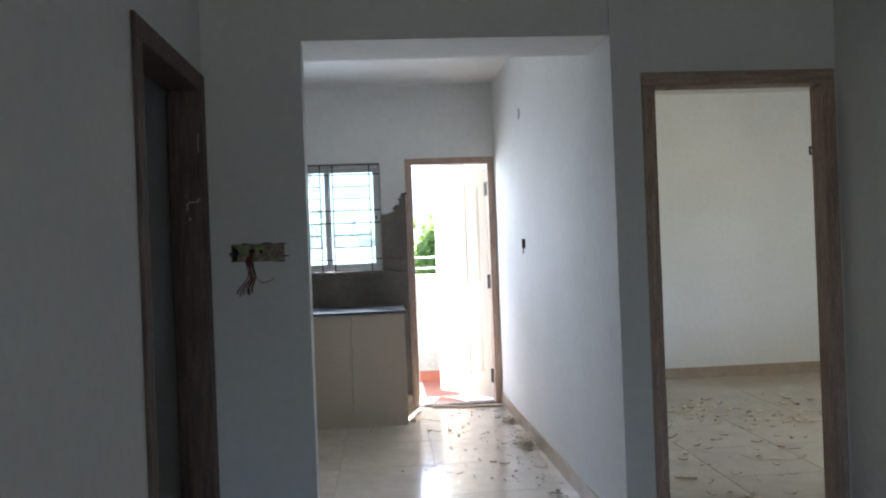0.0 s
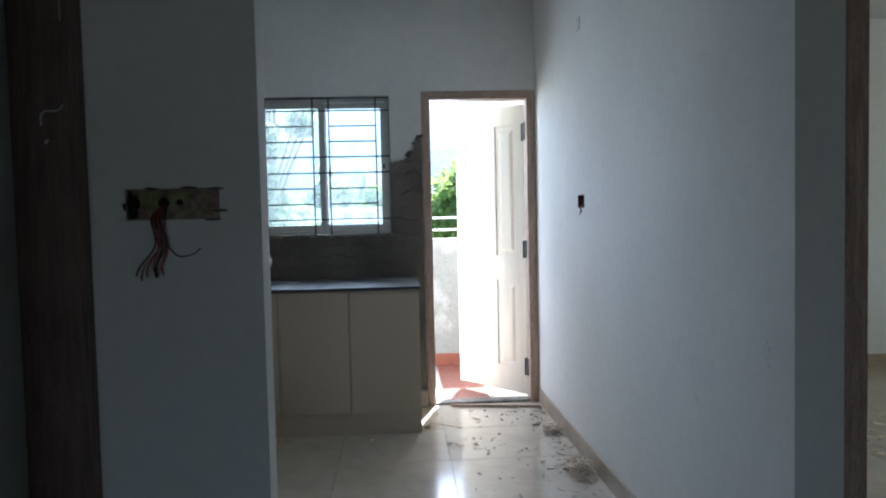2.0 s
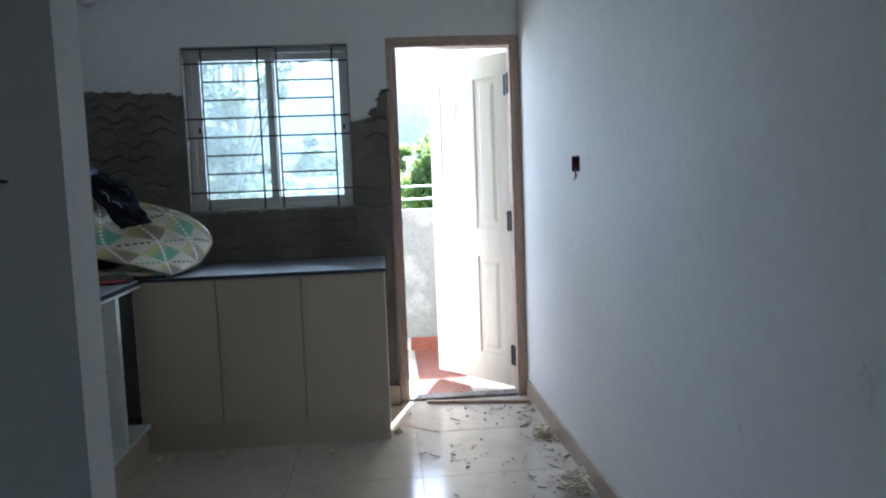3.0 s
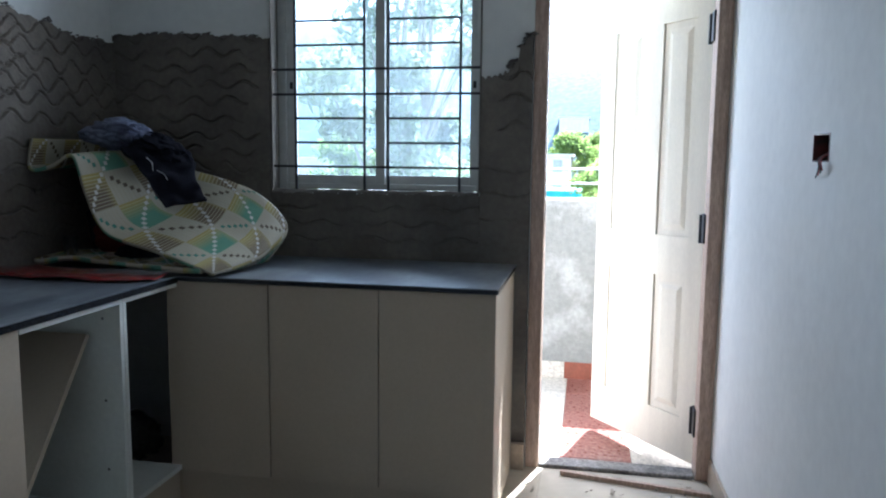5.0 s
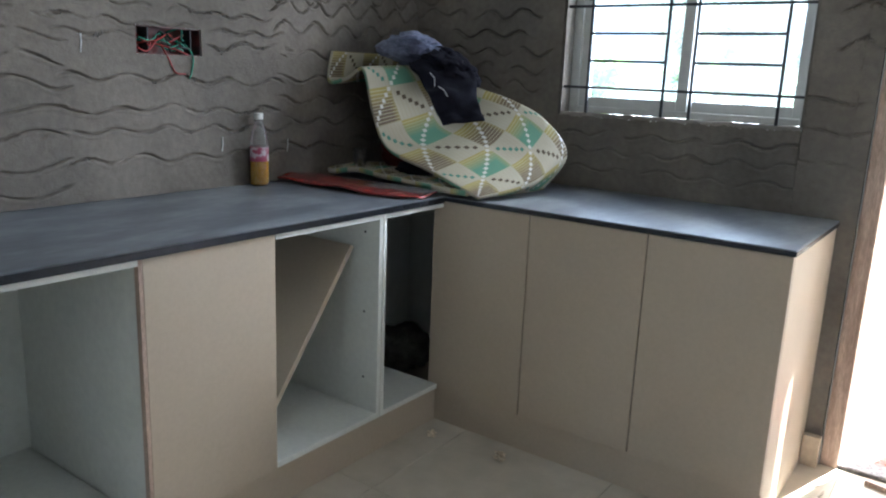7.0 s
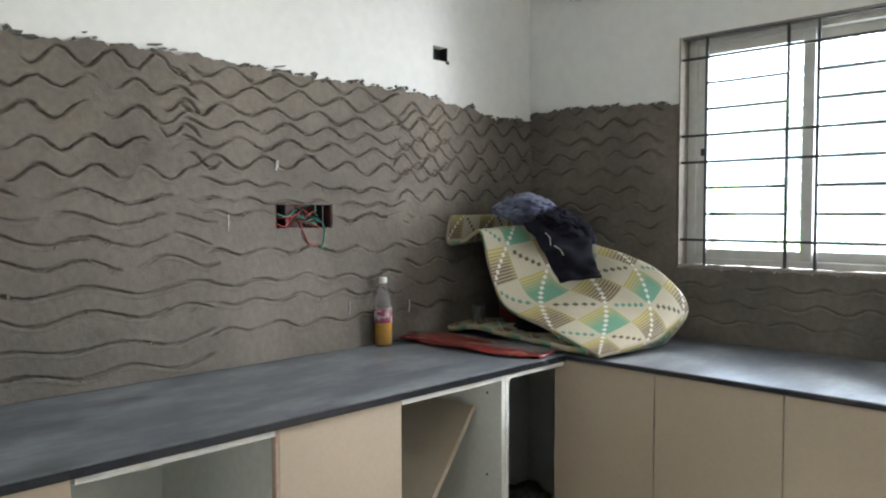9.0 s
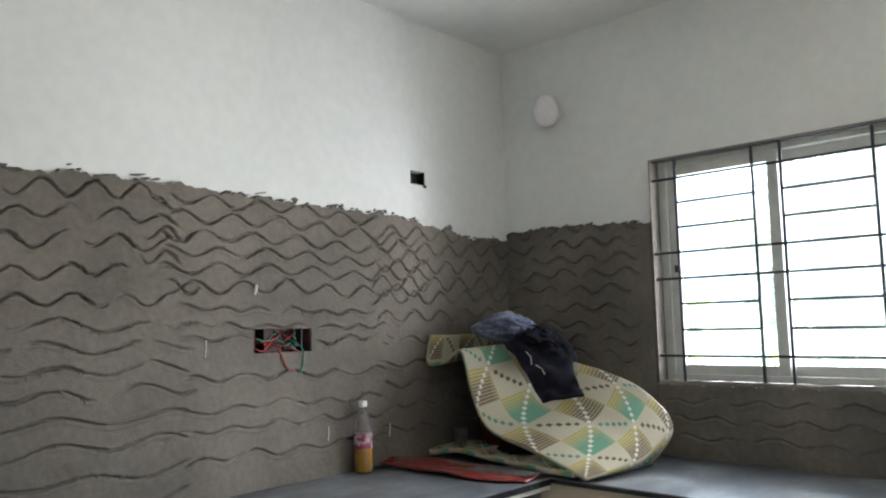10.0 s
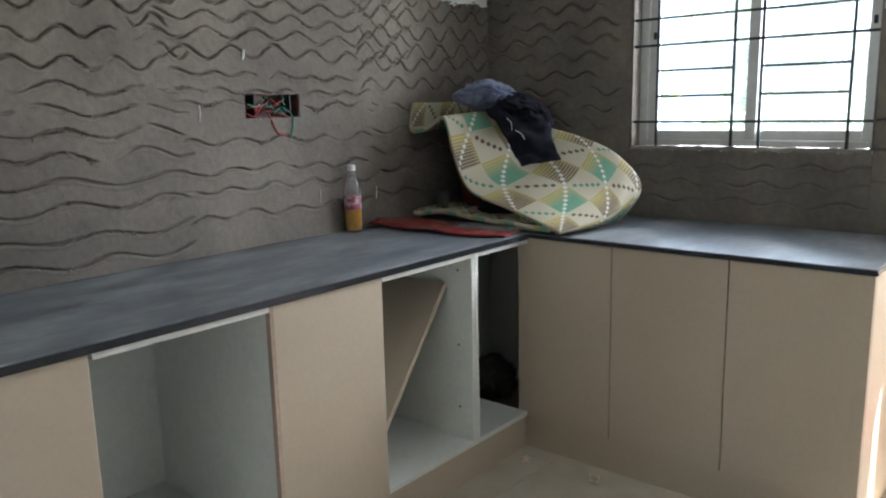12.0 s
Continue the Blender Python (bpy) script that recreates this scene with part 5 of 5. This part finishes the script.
rng = np.random.default_rng(77)
spots = [(2.07, y, 0.045, 0.12) for y in (4.3, 4.7, 5.0, 5.35, 5.6, 5.85, 6.1, 6.35, 6.6, 6.85, 7.0)] + [(1.9, 6.9, 0.12, 0.1), (1.7, 7.0, 0.2, 0.06), (1.55, 6.25, 0.12, 0.1), (1.65, 5.3, 0.25, 0.15), (1.5, 6.6, 0.2, 0.2), (1.9, 6.0, 0.1, 0.5), (1.75, 5.6, 0.2, 0.3)]
tagged(new("wood_chips", mesh_of(chips(rng, spots, 340, 0.018, 0.004), "wood_chips", M["chip"])), "scattered brown wood and plaster chips on the kitchen floor", "wood chips", "", "stuff")
spots = [(3.35 + 0.28 * k, 6.2 + 0.3 * math.sin(k * 1.7), 0.22, 0.22) for k in range(7)] + [(3.2, 5.4, 0.35, 0.3), (3.9, 5.6, 0.4, 0.3), (4.4, 6.6, 0.4, 0.2), (3.0, 4.9, 0.3, 0.3)]
tagged(new("wood_chips", mesh_of(chips(rng, spots, 190, 0.038, 0.02), "wood_chips", M["shaving"])), "scattered wood shavings on the bedroom floor", "wood chips", "", "stuff")
for x, y, r, hgt, sd in ((2.075, 5.76, 0.085, 0.075, 3), (2.08, 6.45, 0.05, 0.035, 7)):
    bm = chips(np.random.default_rng(sd), [(x, y, r * 0.5, r * 0.7)], 190, 0.018, hgt)
    tagged(new("shavings_pile", mesh_of(bm, "shavings_pile", M["shaving"])), "small heap of pale wood shavings by the skirting", "shavings", "", "stuff")
for x, y, s in ((0.16, 6.42, 0.02), (0.45, 6.44, 0.026), (1.0, 6.40, 0.015), (1.33, 6.62, 0.022)):
    ob = new("mortar_crumb", mesh_of(blob((x, y, s * 0.55), (s, s * 0.8, s * 0.6), x * 9, 0.75, 2.4, 3), "mortar_crumb", M["shaving"]))
    tagged(ob, "crumb of dry mortar beside the plinth", "mortar crumb", "crumbs on the kitchen floor")


def stick(name, p, q, w, h, mat, label):
    p, q = Vector(p), Vector(q)
    d = q - p
    m = Matrix.Translation(p) @ d.to_track_quat("X", "Z").to_matrix().to_4x4()
    return tagged(new(name, mesh_of(boxes((0, d.length, -w / 2, w / 2, 0, h), bevel=0.0015, m=m), name, mat)), label, "stick")


stick("wood_strip", (1.513, 7.125, 0.001), (2.112, 7.02, 0.001), 0.022, 0.018, M["wood"], "dark wooden strip lying along the door sill")
stick("wood_strip", (1.325, 6.77, 0.001), (1.541, 6.61, 0.001), 0.012, 0.003, M["shaving"], "pale thin wooden strip on the kitchen floor")


def curl(points, width, label):
    """A long thin shaving that lifts at its ends."""
    bm = bmesh.new()
    pts = [Vector(p) for p in points]
    rows = []
    for k in range(15):
        c = spline(pts, k / 14)
        ahead = (spline(pts, min(1, k / 14 + 0.05)) - spline(pts, max(0, k / 14 - 0.05))).normalized()
        side = ahead.cross(Vector((0, 0, 1))).normalized() * width * (0.5 - 0.3 * abs(k / 7 - 1))
        up = Vector((0, 0, 0.0015))
        rows.append([bm.verts.new(v) for v in (c - side, c + side, c + side * 0.9 + up, c - side * 0.9 + up)])
    for r, s in zip(rows, rows[1:]):
        for k in range(4):
            bm.faces.new((r[k], r[(k + 1) % 4], s[(k + 1) % 4], s[k]))
    bm.faces.new(rows[0])
    bm.faces.new(rows[-1][::-1])
    bmesh.ops.recalc_face_normals(bm, faces=bm.faces)
    return tagged(new("wood_shaving", mesh_of(bm, "wood_shaving", M["shaving"], False)), label, "wood shaving", "long shavings on the bedroom floor")


for x0, y0, L in ((3.3, 5.15, 0.36), (3.72, 6.15, 0.42), (4.35, 5.75, 0.4), (3.95, 5.25, 0.2), (4.2, 6.35, 0.3), (3.35, 6.45, 0.25)):
    curl([(x0, y0, 0.025), (x0 + L * 0.3, y0 - 0.05, 0.001), (x0 + L * 0.55, y0 - 0.035, 0.002), (x0 + L * 0.8, y0 - 0.09, 0.001), (x0 + L, y0 - 0.1, 0.03)], 0.05, "pale curled wood shaving on the bedroom floor")

# putty smears on the side door frame
for pts, r in (([(HX0 - 0.058, LD1 - 0.078, 1.555), (HX0 - 0.057, LD1 - 0.078, 1.578), (HX0 - 0.045, LD1 - 0.078, 1.588), (HX0 - 0.02, LD1 - 0.078, 1.588), (HX0 - 0.006, LD1 - 0.078, 1.602)], 0.0022), ([(HX0 - 0.005, LD1 - 0.078, 1.79), (HX0 - 0.006, LD1 - 0.078, 1.83), (HX0 - 0.003, LD1 - 0.078, 1.87)], 0.0012), ([(HX0 - 0.05, LD1 - 0.078, 1.515), (HX0 - 0.045, LD1 - 0.078, 1.522)], 0.003)):
    bm = bmesh.new()
    tube(bm, [spline([Vector(p) for p in pts], k / 12) + Vector((0, 0, 0.0015 * math.sin(k * 2.4))) for k in range(13)], r, 6)
    part("putty_smear", bm, M["putty"], ld, "dried white putty smear")

# ---- overhead cables ----
M["cable"] = material("pale cable", (0.6, 0.6, 0.58), 0.6, scale=3, bump=0)
M["concrete"] = material("concrete pole", (0.36, 0.34, 0.31), 0.9, scale=2)
for px in (-26.0, 24.0):
    bm = bmesh.new()
    tube(bm, [(px, 14.5, GZ), (px, 14.5, 2.6)], 0.14, 10, 0.09)
    t = thing("utility_pole", (px, 14.5, GZ), "grey concrete utility pole", "pole", "utility poles")
    part("pole", bm, M["concrete"], t)
for k, (z, yy) in enumerate(((2.1, 14.4), (1.85, 14.6), (1.6, 14.4), (1.45, 14.6))):
    bm = bmesh.new()
    tube(bm, [(-26 + 50 * i / 24, yy, z - 0.9 * (1 - (2 * i / 24 - 1) ** 2) + 0.05 * k) for i in range(25)], 0.017, 5)
    t = tagged(new("overhead_cable", mesh_of(bm, "overhead_cable", M["cable"])), "pale overhead cable strung between poles", "cable", "overhead cables")

# ---- floor and balcony tiles ----
def tile_mesh(w, d, h, gap=0.0016):
    bm = bmesh.new()
    box(bm, gap, w - gap, gap, d - gap, -h, 0)
    top_edges = [e for e in bm.edges if all(v.co.z > -0.0001 for v in e.verts)]
    if gap:
        bmesh.ops.bevel(bm, geom=top_edges, offset=0.0012 if gap > 0.0008 else 0.0004, segments=1, affect="EDGES")
    return bm


shared = {}


def lay(parent, x0, x1, y0, y1, size, ox, oy, h, choose, name="tile", z=0.0, gap=0.001):
    i0, i1 = math.floor((x0 - ox) / size), math.ceil((x1 - ox) / size)
    j0, j1 = math.floor((y0 - oy) / size), math.ceil((y1 - oy) / size)
    for i in range(i0, i1):
        for j in range(j0, j1):
            ax, bx_ = max(x0, ox + i * size), min(x1, ox + (i + 1) * size)
            ay, by_ = max(y0, oy + j * size), min(y1, oy + (j + 1) * size)
            if x1 - ax < 0.2 and ax > x0:
                continue
            if bx_ - ax < 0.012 or by_ - ay < 0.012:
                continue
            mat = choose(i, j)
            if x1 - bx_ < 0.2:
                bx_ = x1
            key = (round(bx_ - ax, 4), round(by_ - ay, 4), mat.name, h)
            if key not in shared:
                shared[key] = mesh_of(tile_mesh(bx_ - ax, by_ - ay, h, gap), name, mat)
            ob = new(name, shared[key])
            ob.location = (ax, ay, z)
            attach(ob, parent)


lay(floor_ob, HX0, HX1, HB, HY, 0.6, 1.43, 6.01, 0.006, lambda i, j: M["tile"])
lay(floor_ob, KX0, kx(HY) + 0.01, HY, KY1, 0.6, 1.43, 6.01, 0.006, lambda i, j: M["tile"], gap=0.0006)
lay(floor_ob, 2.3, BX1, HY, BY, 0.6, 2.45, 6.01, 0.006, lambda i, j: M["tile"], gap=0.0)
lay(floor_ob, HX0 - 1.45, HX0 - 0.13, 1.82, HY, 0.6, 0.2, 6.01, 0.006, lambda i, j: M["tile"])
bal = bpy.data.objects["balcony_floor"]
lay(bal, -1.08, 2.15, KY1 + FT, PY, 0.33, 1.497, 7.1, 0.01, lambda i, j: M["red_tile"] if i == 0 else M["pale_tile"], z=BZ)
lay(bal, DX0 + 0.06, DX1 - 0.06, KY1 + 0.102, KY1 + FT, 0.33, 1.497, 7.1, 0.01, lambda i, j: M["red_tile"] if i == 0 else M["pale_tile"], z=BZ)
par = bpy.data.objects["parapet"]
for i in range(-5, 2):
    x = 1.474 + 0.3 * i
    bm = boxes((x + 0.001, x + 0.299, PY - 0.01, PY, BZ, 0.063), bevel=0.001)
    part("skirting_tile", bm, M["red_skirt"] if i >= 0 else M["pale_tile"], par)
